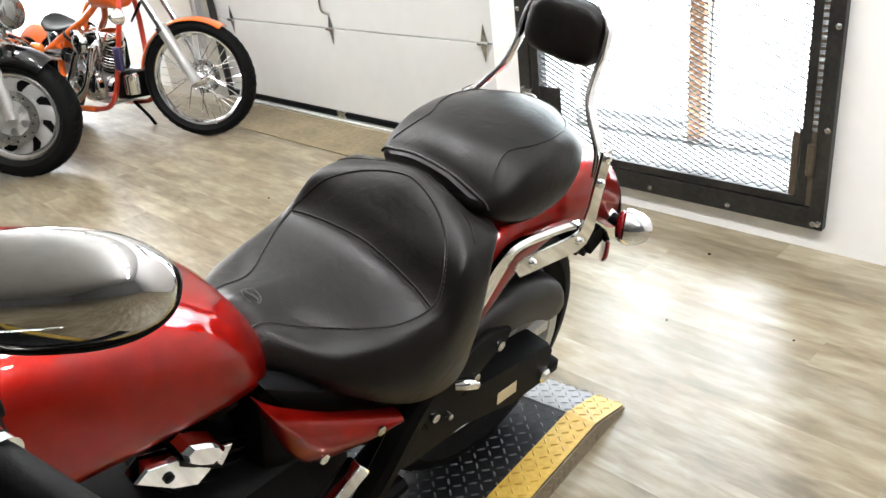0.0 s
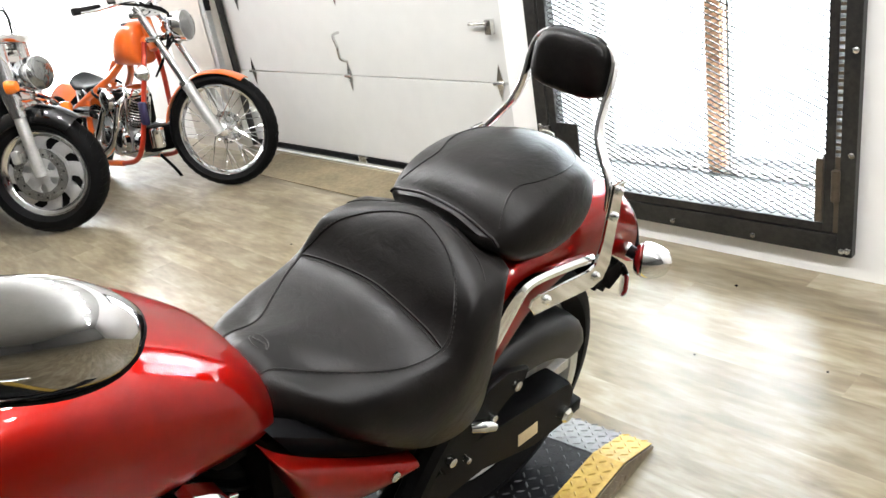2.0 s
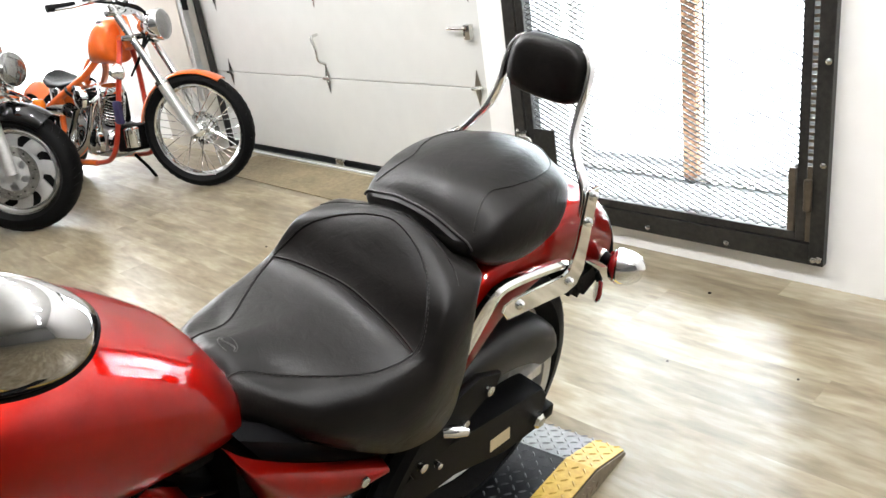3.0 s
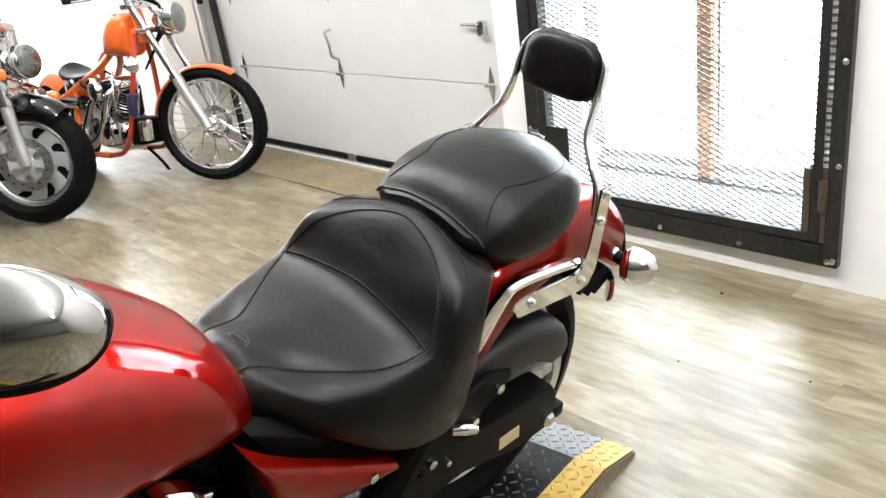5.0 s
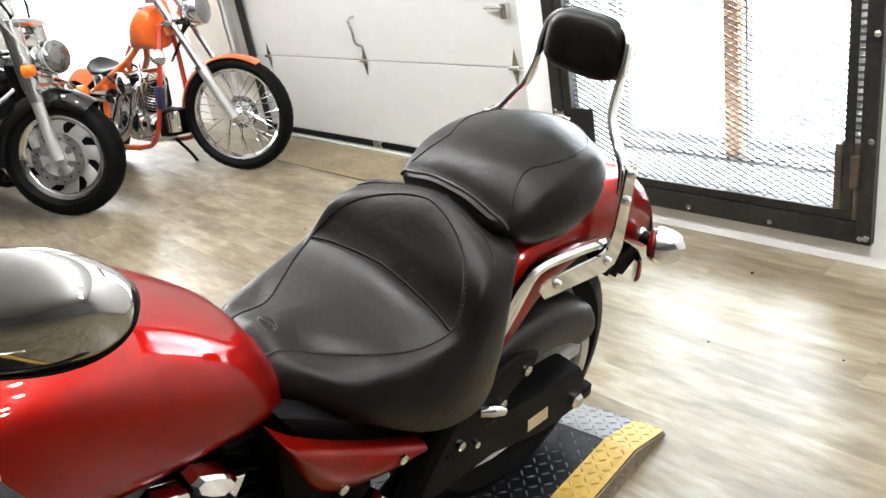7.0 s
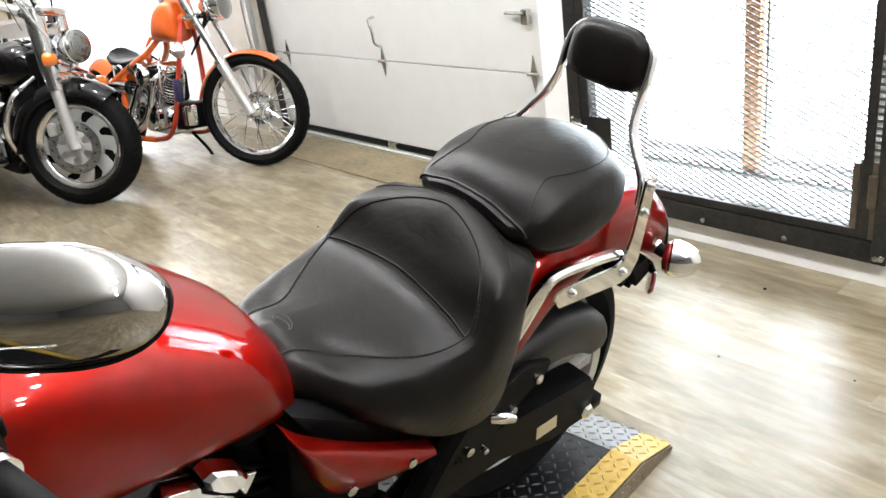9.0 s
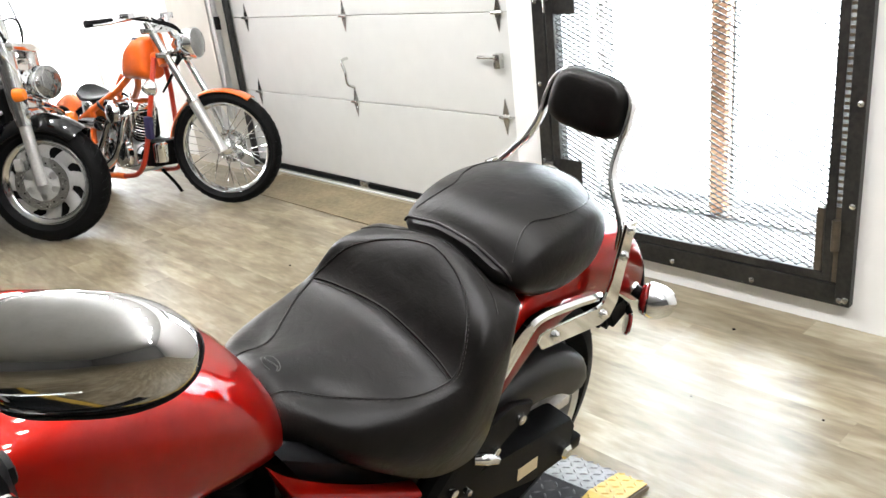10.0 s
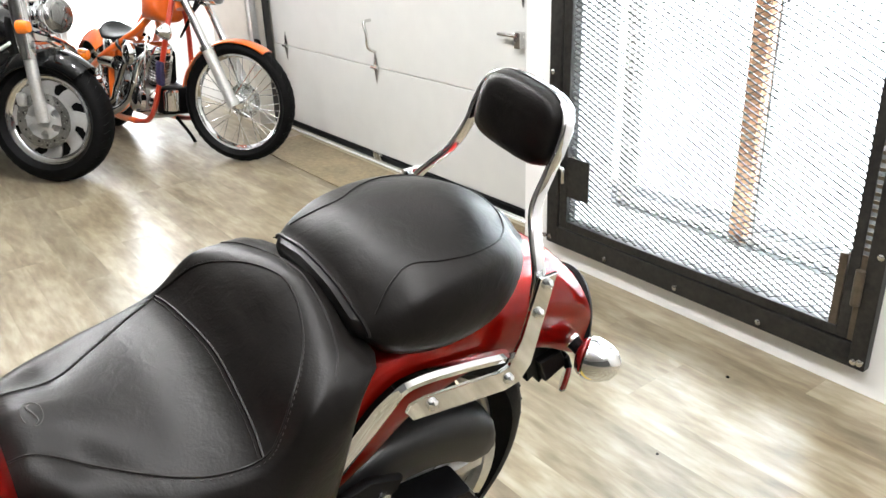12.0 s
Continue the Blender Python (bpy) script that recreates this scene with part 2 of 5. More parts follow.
class Shape:
    """Vertices and faces of one mesh."""

    def __init__(self):
        self.v, self.f = [], []

    def add(self, verts, faces):
        o = len(self.v)
        self.v += [tuple(p) for p in verts]
        self.f += [tuple(i + o for i in q) for q in faces]
        return self

    def box(self, x0, y0, z0, x1, y1, z1, bevel=0.0):
        e = min(bevel, (x1 - x0) / 2.1, (y1 - y0) / 2.1, (z1 - z0) / 2.1)
        if e <= 0:
            v = [(x, y, z) for z in (z0, z1) for y in (y0, y1) for x in (x0, x1)]
            return self.add(v, [(0, 2, 3, 1), (4, 5, 7, 6), (0, 1, 5, 4), (2, 6, 7, 3), (0, 4, 6, 2), (1, 3, 7, 5)])
        bm = bmesh.new()
        bmesh.ops.create_cube(bm, size=1.0)
        for p in bm.verts:
            p.co = ((x0 + x1) / 2 + p.co.x * (x1 - x0), (y0 + y1) / 2 + p.co.y * (y1 - y0), (z0 + z1) / 2 + p.co.z * (z1 - z0))
        bmesh.ops.bevel(bm, geom=bm.edges[:], offset=e, segments=2, affect="EDGES", profile=0.5)
        bm.verts.index_update()
        self.add([p.co[:] for p in bm.verts], [[p.index for p in q.verts] for q in bm.faces])
        bm.free()
        return self

    def loft(self, rings, closed=True, caps=True):
        n = len(rings[0])
        v = [p for r in rings for p in r]
        f = []
        for i in range(len(rings) - 1):
            for j in range(n if closed else n - 1):
                k = (j + 1) % n
                f.append((i * n + j, i * n + k, (i + 1) * n + k, (i + 1) * n + j))
        if caps and closed:
            f.append(tuple(range(n))[::-1])
            f.append(tuple((len(rings) - 1) * n + j for j in range(n)))
        return self.add(v, f)

    def tube(self, keys, radius, n=10, steps=0, caps=True):
        """A round rod through the keys; radius: one, or one a key."""
        keys = np.array(keys, float)
        m = steps or max(2, (len(keys) - 1) * 6 + 1 if len(keys) > 2 else 2)
        pts = spline(keys, m) if len(keys) > 2 else np.linspace(keys[0], keys[1], m)
        rad = np.interp(np.linspace(0, 1, m), np.linspace(0, 1, len(keys)), radius) if np.ndim(radius) else [radius] * m
        rings, side = [], None
        for i, p in enumerate(pts):
            d = pts[min(i + 1, m - 1)] - pts[max(i - 1, 0)]
            d = d / (np.linalg.norm(d) + 1e-9)
            if side is None:
                side = np.cross(d, (0, 0, 1) if abs(d[2]) < 0.9 else (1, 0, 0))
            side = side - d * (side @ d)
            side = side / np.linalg.norm(side)
            up = np.cross(side, d)
            rings.append([p + rad[i] * (math.cos(a) * side + math.sin(a) * up) for a in np.linspace(0, 2 * math.pi, n, endpoint=False)])
        return self.loft(rings, True, caps)

    def lathe(self, profile, centre, axis, n=32, closed=False):
        """Turns a profile of (radius, along) round an axis through the centre."""
        axis = np.array(axis, float) / np.linalg.norm(axis)
        s = np.cross(axis, (0, 0, 1) if abs(axis[2]) < 0.9 else (1, 0, 0))
        s = s / np.linalg.norm(s)
        u = np.cross(axis, s)
        c = np.array(centre, float)
        rings = [[c + axis * h + r * (math.cos(a) * s + math.sin(a) * u) for a in np.linspace(0, 2 * math.pi, n, endpoint=False)] for r, h in profile]
        if closed:
            rings.append(rings[0])
        return self.loft(rings, True, not closed)

    def prism(self, outline, axis, d0, d1, bevel=0.0):
        """A plate: an outline in the plane across the axis, from d0 to d1 along it."""
        def place(p, d):
            return {"x": (d, p[0], p[1]), "y": (p[0], d, p[1]), "z": (p[0], p[1], d)}[axis]
        o = np.array(outline, float)
        if bevel:
            c = o.mean(0)
            q = c + (o - c) * (1 - bevel / max(1e-6, np.abs(o - c).max()))
            e = bevel * (1 if d1 > d0 else -1)
            return self.loft([[place(p, d0) for p in q], [place(p, d0 + e) for p in o], [place(p, d1 - e) for p in o], [place(p, d1) for p in q]])
        return self.loft([[place(p, d0) for p in o], [place(p, d1) for p in o]])

    def mesh(self, name, mat, smooth=True, angle=35):
        me = bpy.data.meshes.new(name)
        me.from_pydata(self.v, [], self.f)
        bm = bmesh.new()
        bm.from_mesh(me)
        bmesh.ops.remove_doubles(bm, verts=bm.verts, dist=1e-5)
        bmesh.ops.recalc_face_normals(bm, faces=bm.faces)
        if smooth:
            lim = radians(angle)
            for e in bm.edges:
                e.smooth = len(e.link_faces) == 2 and e.calc_face_angle(0) < lim
            for q in bm.faces:
                q.smooth = True
        bm.to_mesh(me)
        bm.free()
        me.materials.append(mat)
        return me


HOLD = Matrix()  # how the next parts stand on their thing: turned, for a steered fork


def part(name, shape, mat, parent, label="", smooth=True, angle=35):
    ob = new(name, shape.mesh(name, mat, smooth, angle))
    ob.parent = parent
    if parent.type == "EMPTY":
        ob.matrix_basis = HOLD
    return tagged(ob, label)


def thing(name, m, label, category, group="", kind=""):
    ob = new(name)
    ob.empty_display_size = 0.1
    ob.matrix_world = m
    return tagged(ob, label, category, group, kind)


def solid(name, shape, mat, label, category="", kind="", group="", smooth=False):
    ob = new(name, shape.mesh(name, mat, smooth))
    return tagged(ob, label, category, group, kind)

# ---- the room ----
WALL_Y, DOOR_Y, WEST_X, EAST_X, SOUTH_Y, TOP = 2.485, 2.68, -7.0, 5.2, -8.0, 3.0
GATE_X0, GATE_X1, GATE_Z0, GATE_Z1 = -1.975, -0.757, 0.085, 2.15
GARAGE_X0, GARAGE_X1, GARAGE_TOP = -4.72, -2.13, 2.25

s = Shape()
s.box(GARAGE_X1, WALL_Y, 0, GATE_X0 + 0.05, 2.75, TOP)
s.box(GATE_X1 - 0.05, WALL_Y, 0, EAST_X + 0.2, 2.75, TOP)
s.box(GATE_X0 + 0.05, WALL_Y, 0, GATE_X1 - 0.05, 2.75, GATE_Z0 + 0.09)
s.box(GATE_X0 + 0.05, WALL_Y, GATE_Z1 - 0.05, GATE_X1 - 0.05, 2.75, TOP)
s.box(GARAGE_X0, WALL_Y, GARAGE_TOP, GARAGE_X1, 2.75, TOP)
solid("wall_north", s, WALLPAINT, "white painted wall round the gate and garage door", "wall", "structure")
solid("wall_north_west", Shape().box(WEST_X - 0.2, 2.6, 0, -5.3, 2.8, TOP), WALLPAINT, "white painted wall behind the parked bikes", "wall", "structure")
s = Shape().box(-5.3, 2.54, 0, GARAGE_X0, 2.8, TOP)
solid("wall_north_pier", s, BEIGE, "beige painted pier beside the garage door", "wall", "structure")
WIN_Y0, WIN_Y1, WIN_Z0, WIN_Z1 = 1.98, 2.52, 0.22, 2.45
s = Shape()
# unseen stretch of wall, coloured dark to shape what the seat reflects
solid("wall_west_south", Shape().box(WEST_X - 0.2, SOUTH_Y - 0.2, 0, WEST_X, 0.2, TOP), UNLITWALL, "unseen wall, darkened to keep reflections dim", "wall", "structure")
s.box(WEST_X - 0.2, 0.2, 0, WEST_X, WIN_Y0, TOP).box(WEST_X - 0.2, WIN_Y1, 0, WEST_X, 2.6, TOP)
s.box(WEST_X - 0.2, WIN_Y0, 0, WEST_X, WIN_Y1, WIN_Z0).box(WEST_X - 0.2, WIN_Y0, WIN_Z1, WEST_X, WIN_Y1, TOP)
solid("wall_west", s, WALLPAINT, "white painted wall with a bright window", "wall", "structure")
# unseen walls, greyed to throw less light back
s = Shape().box(EAST_X, SOUTH_Y - 0.2, 0, EAST_X + 0.2, WALL_Y, TOP)
solid("wall_east", s, DIMWALL, "unseen wall, greyed to cut fill light", "wall", "structure")
s = Shape()
s.box(WEST_X, SOUTH_Y - 0.2, 0, EAST_X, SOUTH_Y, TOP)
solid("wall_south", s, DIMWALL, "unseen wall, greyed to cut fill light", "wall", "structure")
solid("ceiling", Shape().box(WEST_X, SOUTH_Y, TOP, EAST_X, 2.75, TOP + 0.2), CEILING, "pale painted ceiling", "ceiling", "structure")
solid("floor", Shape().box(WEST_X - 0.2, SOUTH_Y - 0.2, -0.2, EAST_X + 0.2, 3.4, -0.004), PLANK, "wood-look vinyl plank floor, greyish tan", "floor", "structure")
solid("backdrop", Shape().box(-5.5, 5.4, -1.5, 3.5, 5.45, 5.0), DAY, "overexposed daylight outside", "backdrop", "structure")
solid("backdrop_west", Shape().box(-8.2, -1.5, -1, -8.15, 4.2, 4), DAYWEST, "overexposed daylight outside", "backdrop", "structure")

# window behind the gate: pine frame on a white sill
win = thing("window_1", pose(0, 0, 0), "pine-framed window behind the steel gate", "window", kind="structure")
part("window_sill", Shape().box(GATE_X0 - 0.1, 2.75, 0.0, GATE_X1 + 0.4, 3.0, 0.172, 0.004), CONCRETE, win, "dark grey sill", False)
for x, w in ((-1.40, 0.03), (-1.925, 0.012), (-0.78, 0.03)):
    part("mullion", Shape().box(x - w, 2.80, 0.172, x + w, 2.86, 2.2, 0.004), PINE if x == -1.40 else GLAREPINE, win, "bare wooden post")
    part("glazing_bead", Shape().box(x + w + 0.02, 2.815, 0.172, x + w + 0.028, 2.85, 2.2), ALLOY, win, "thin grey metal bead")
part("bottom_rail", Shape().box(-1.9, 2.80, 0.172, -0.81, 2.87, 0.186, 0.003), GLAREPINE, win)
part("track", Shape().box(-1.9, 2.785, 0.172, -0.81, 2.797, 0.178, 0.002), STEEL, win)
for x0, x1 in ((-1.915, -1.432), (-1.368, -0.815)):
    pane = part("pane", Shape().box(x0, 2.832, 0.186, x1, 2.836, 2.2), GLASS, win, "clear glass pane", False)
    pane.visible_shadow = False

win = thing("window_2", pose(0, 0, 0), "large bright window in the west wall", "window", kind="structure")
for y0, y1, z0, z1 in ((WIN_Y0, WIN_Y1, WIN_Z0, WIN_Z0 + 0.05), (WIN_Y0, WIN_Y1, WIN_Z1 - 0.05, WIN_Z1), (WIN_Y0, WIN_Y0 + 0.05, WIN_Z0 + 0.05, WIN_Z1 - 0.05), (WIN_Y1 - 0.05, WIN_Y1, WIN_Z0 + 0.05, WIN_Z1 - 0.05)):
    part("window_frame", Shape().box(WEST_X - 0.12, y0, z0, WEST_X - 0.06, y1, z1, 0.004), WALLPAINT, win)
# shelf with odd parts by the west wall
shelf = thing("storage_shelf", pose(-6.78, 1.15, 0), "grey steel shelf against the wall", "shelf")
for y in (-0.8, 0.0, 0.72):
    for x in (-0.17, 0.17):
        part("upright", Shape().box(x - 0.015, y - 0.015, 0, x + 0.015, y + 0.015, 1.75, 0.002), ALLOY, shelf, "", False)
for z in (0.35, 0.86, 1.32, 1.7):
    part("board", Shape().box(-0.19, -0.82, z, 0.19, 0.74, z + 0.03, 0.003), ALLOY, shelf, "", False)
part("beam", Shape().tube([(0.2, 0.2, 1.12), (0.2, 0.62, 0.9)], 0.03, 4), WALLPAINT, shelf, "slanting white brace")
FAIR = material("fairing_grey", (0.22, 0.225, 0.235), 0.3, 0.2, 0.2, 6, coat=0.6)
CARD = material("carton_buff", (0.42, 0.36, 0.26), 0.7, 0, 0.15, 8)
for y, z, s0 in ((1.36, 0.89, 1.0), (1.02, 0.89, 0.9), (0.72, 1.35, 0.9), (1.5, 1.35, 0.8)):
    f = thing("fairing", pose(-6.72, y, z) @ pose(0, 0, 0, 0, 0, 20), "curved grey plastic fairing lying on the shelf", "fairing", "spare fairings")
    part("shell", Shape().loft([[(0.13 * s0 * math.cos(v) * math.sin(u), 0.15 * s0 * math.cos(u), 0.24 * s0 * math.sin(v) * math.sin(u) * 0.8 + 0.001) for v in np.linspace(0, math.pi, 14)] for u in np.linspace(0.12, math.pi - 0.12, 14)]), FAIR, f, "", True, 70)
for y, z, h in ((1.58, 0.89, 0.12), (1.67, 0.89, 0.16), (0.6, 0.89, 0.2)):
    f = thing("carton", pose(-6.68, y, z), "small buff cardboard carton on the shelf", "carton", "cartons")
    part("box", Shape().box(-0.08, -0.035, 0.001, 0.08, 0.035, h, 0.003), CARD, f, "", False)
    part("flap", Shape().box(-0.08, -0.035, h, -0.005, 0.035, h + 0.004), CARD, f, "", False)
# ceiling lamps, a row of bare bulbs
for k in range(len(BULBS)):
    lamp = thing("ceiling_lamp", pose(*BULBS[k]), "round bulb hanging from a white ceiling fitting", "lamp", "row of ceiling bulbs")
    part("fitting", Shape().lathe([(0.06, 0.38), (0.065, 0.365), (0.02, 0.35), (0.012, 0.33), (0.012, 0.12), (0.03, 0.10), (0.035, 0.06), (0.03, 0.05)], (0, 0, 0), (0, 0, 1), 20), WALLPAINT, lamp)
    part("bulb", Shape().lathe([(0.004, -0.05), (0.03, -0.045), (0.05, -0.015), (0.05, 0.015), (0.03, 0.045), (0.02, 0.055)], (0, 0, 0), (0, 0, 1), 20), LAMPGLOW, lamp, "glowing bulb")

# ---- garage door ----
gd = thing("garage_door", pose(0, 0, 0), "cream sectional garage door, closed, with steel hinges", "garage door", kind="structure")
zs = [0.045, 0.515, 0.975, 1.43, 1.88, 2.33]
for z0, z1 in zip(zs, zs[1:]):
    part("panel", Shape().box(GARAGE_X0 + 0.04, DOOR_Y, z0 + 0.0015, GARAGE_X1 + 0.12, DOOR_Y + 0.045, z1 - 0.0015, 0.004), DOORPAINT, gd, "", False)
part("bottom_seal", Shape().box(GARAGE_X0 + 0.02, DOOR_Y - 0.012, 0.011, GARAGE_X1 + 0.1, DOOR_Y + 0.03, 0.0435, 0.006), BLACKPLASTIC, gd, "black rubber bottom seal")
# painted white to look like daylight leaking below the seal
part("leak_strip", Shape().box(GARAGE_X0, DOOR_Y - 0.027, -0.003, GARAGE_X1 + 0.1, DOOR_Y - 0.015, 0.005, 0.002), WALLPAINT, gd, "white strip standing in for daylight under the door")
part("closer", Shape().box(GARAGE_X0, DOOR_Y + 0.05, 0.03, GARAGE_X1 + 0.12, DOOR_Y + 0.07, 2.4), DOORPAINT, gd)


def hinge(x, z):
    h = Shape().prism([(x - 0.022, z), (x, z - 0.085), (x + 0.022, z), (x, z + 0.085)], "y", DOOR_Y - 0.005, DOOR_Y + 0.001)
    h.tube([(x - 0.03, DOOR_Y - 0.012, z), (x + 0.03, DOOR_Y - 0.012, z)], 0.009, 8)
    part("hinge", h, STEEL, gd, "diamond-shaped steel hinge")


for x in (-4.5, -3.48, -2.36):
    for z in zs[1:4]:
        hinge(x, z)
handle = Shape().tube([(-3.51, DOOR_Y, 0.75), (-3.51, DOOR_Y - 0.04, 0.74), (-3.485, DOOR_Y - 0.045, 0.68), (-3.485, DOOR_Y - 0.04, 0.62), (-3.48, DOOR_Y, 0.59)], 0.008, 10)
part("handle", handle, STEEL, gd, "bent steel pull handle")
part("foot_bracket", Shape().box(-3.53, DOOR_Y - 0.03, 0.02, -3.46, DOOR_Y - 0.014, 0.06, 0.003), STEEL, gd)
lock = Shape().box(-2.39, DOOR_Y - 0.03, 0.735, -2.35, DOOR_Y, 0.80, 0.004).tube([(-2.48, DOOR_Y - 0.03, 0.785), (-2.37, DOOR_Y - 0.03, 0.785)], 0.008, 8)
part("side_lock", lock, STEEL, gd, "sliding side lock")
trk = thing("door_track", pose(0, 0, 0), "galvanised vertical door track with a dark edge", "door track", kind="structure")
part("rail", Shape().box(GARAGE_X0 - 0.015, 2.54, 0.35, GARAGE_X0 + 0.012, 2.60, 2.6, 0.003).box(GARAGE_X0 + 0.012, 2.54, 0.35, GARAGE_X0 + 0.05, 2.545, 2.6), ALLOY, trk)
part("angle", Shape().box(GARAGE_X0 + 0.055, 2.62, 0.02, GARAGE_X0 + 0.075, 2.66, 2.6, 0.003), GATEMETAL, trk)
for z in (0.52, 0.97, 1.5):
    part("roller", Shape().lathe([(0.024, -0.02), (0.028, -0.01), (0.028, 0.01), (0.024, 0.02)], (GARAGE_X0 + 0.02, 2.57, z), (1, 0, 0), 16).box(GARAGE_X0 + 0.0, 2.55, z - 0.05, GARAGE_X0 + 0.1, 2.56, z + 0.03, 0.002), BLACKMETAL, trk)

# ---- steel mesh gate ----
gate = thing("security_gate", pose(0, 0, 0), "dark steel gate of expanded metal mesh bolted to the wall", "gate")
gy0, gy1 = 2.452, WALL_Y + 0.001
for x0, x1, z0, z1 in ((GATE_X0, GATE_X0 + 0.055, GATE_Z0, GATE_Z1), (GATE_X1 - 0.045, GATE_X1, GATE_Z0, GATE_Z1), (GATE_X0 + 0.055, GATE_X1 - 0.045, GATE_Z0, GATE_Z0 + 0.07), (GATE_X0 + 0.055, GATE_X1 - 0.045, GATE_Z1 - 0.07, GATE_Z1)):
    part("outer_frame", Shape().box(x0, gy0, z0, x1, gy1 - 0.003, z1, 0.002), GATEMETAL, gate, "", False)
ix0, ix1, iz0, iz1 = GATE_X0 + 0.062, GATE_X1 - 0.062, GATE_Z0 + 0.075, GATE_Z1 - 0.075
for x0, x1, z0, z1 in ((ix0, ix0 + 0.035, iz0, iz1), (ix1 - 0.03, ix1, iz0, iz1), (ix0 + 0.035, ix1 - 0.03, iz0, iz0 + 0.028), (ix0 + 0.035, ix1 - 0.03, iz1 - 0.028, iz1)):
    part("door_frame", Shape().box(x0, gy0 + 0.004, z0, x1, gy1 + 0.02, z1, 0.002), GATEMETAL, gate, "", False)
for z in (0.32, 1.2, 1.9):
    part("hinge", Shape().lathe([(0.012, -0.05), (0.013, -0.045), (0.013, 0.045), (0.012, 0.05)], (ix1 + 0.008, gy0 - 0.004, z), (0, 0, 1), 14), GATEBROWN, gate)
for z0, z1 in ((0.285, 0.435), (0.99, 1.13)):
    part("latch_plate", Shape().box(ix0 + 0.02, gy0 + 0.006, z0, ix0 + 0.135, gy0 + 0.012, z1, 0.001), GATEMETAL, gate, "dark latch plate", False)
part("latch_handle", Shape().tube([(-1.93, gy0 - 0.02, 0.405), (-1.87, gy0 - 0.03, 0.40), (-1.865, gy0 - 0.03, 0.35)], 0.008, 10).box(-1.95, gy0 - 0.02, 0.385, -1.90, gy0 + 0.0, 0.425, 0.003), STEEL, gate, "bright latch handle")
part("latch_rod", Shape().tube([(-1.90, gy0 - 0.015, 1.0), (-1.90, gy0 - 0.015, 1.3)], 0.006, 8).box(-1.915, gy0 - 0.02, 1.04, -1.885, gy0, 1.08, 0.002), STEEL, gate)
for x in [GATE_X0 + 0.295 + 0.303 * k - 0.303 for k in range(5)]:
    if x < GATE_X1:
        part("bolt", Shape().lathe([(0.0095, 0.001), (0.0095, -0.004), (0.005, -0.007), (0.001, -0.0075)], (x, gy0, GATE_Z0 + 0.022), (0, 1, 0), 12), STEEL, gate)
for x in (GATE_X0 + 0.02, GATE_X1 - 0.013):
    for k in range(6):
        part("bolt", Shape().lathe([(0.0095, 0.001), (0.0095, -0.004), (0.005, -0.007), (0.001, -0.0075)], (x, gy0, GATE_Z0 + 0.025 + 0.31 * k), (0, 1, 0), 12), STEEL, gate)
part("bolt", Shape().lathe([(0.0095, 0.001), (0.0095, -0.004), (0.005, -0.007), (0.001, -0.0075)], (GATE_X1 - 0.03, gy0, GATE_Z0 + 0.02), (0, 1, 0), 12), STEEL, gate)
# slotted strip between the door and the frame: light shows through above, brown plate below
gx0, gx1 = ix1 + 0.0005, GATE_X1 - 0.0455
part("gap_plate", Shape().box(gx0, gy0 + 0.006, iz0, gx1, gy0 + 0.03, 0.40, 0.001), GATEBROWN, gate, "brown steel strip", False)
slots = Shape()
z = 0.40
while z < iz1:
    slots.box(gx0, gy0 + 0.006, z, gx1, gy0 + 0.012, z + 0.009)
    z += 0.0215
tagged(part("slotted_strip", slots, GATEBROWN, gate, "rungs of a slotted strip", False), kind="stuff")
part("door_tube", Shape().box(ix1 - 0.056, gy0 + 0.002, iz0 + 0.03, ix1 - 0.034, gy1 + 0.01, 0.40, 0.002), GATEBROWN, gate, "brown inner tube", False)
# strands of the expanded mesh
LW, SW = 0.042, 0.0195
s = Shape()
row, z = 0, iz0 + 0.01
my, wy, wz = gy0 + 0.022, 0.0042, 0.0011
while z < iz1:
    x, k, ring = ix0 + 0.01, 0, []
    while x <= ix1 - 0.005:
        zz = z + (SW / 2 if k % 2 else 0)
        ring.append((x, zz))
        x += LW / 2
        k += 1
    for dz, yy in ((0, my),):
        s.loft([[(px, yy - wy, pz + wz), (px, yy + wy, pz + wz), (px, yy + wy, pz - wz), (px, yy - wy, pz - wz)] for px, pz in ring])
        s.loft([[(px, yy - wy, 2 * z - pz + wz), (px, yy + wy, 2 * z - pz + wz), (px, yy + wy, 2 * z - pz - wz), (px, yy - wy, 2 * z - pz - wz)] for px, pz in ring])
    z += SW
mesh = part("mesh_panel", s, MESHMETAL, gate, "expanded steel mesh", False)

# ---- lift with a yellow edge ----
lift = thing("motorcycle_lift", pose(-0.812, 1.30, 0, 0, 0, 6.0), "low black tread-plate lift with yellow edges and an end ramp", "lift")
LH, LWID, LLEN, RAMP = 0.05, 0.74, 2.4, 0.135
s = Shape().prism([(-LLEN, 0.004), (RAMP - 0.002, 0.004), (RAMP, 0.012), (0, LH - 0.002), (-LLEN, LH - 0.002)], "x", -LWID, -0.002)
part("deck", s, PLATE, lift, "", False)
part("ramp_plate", Shape().prism([(0.0, LH), (RAMP, 0.013), (RAMP, 0.010), (0.0, LH - 0.003)], "x", -LWID + 0.08, -0.08), PLATELIT, lift, "grey ramp, paled for window light", False)
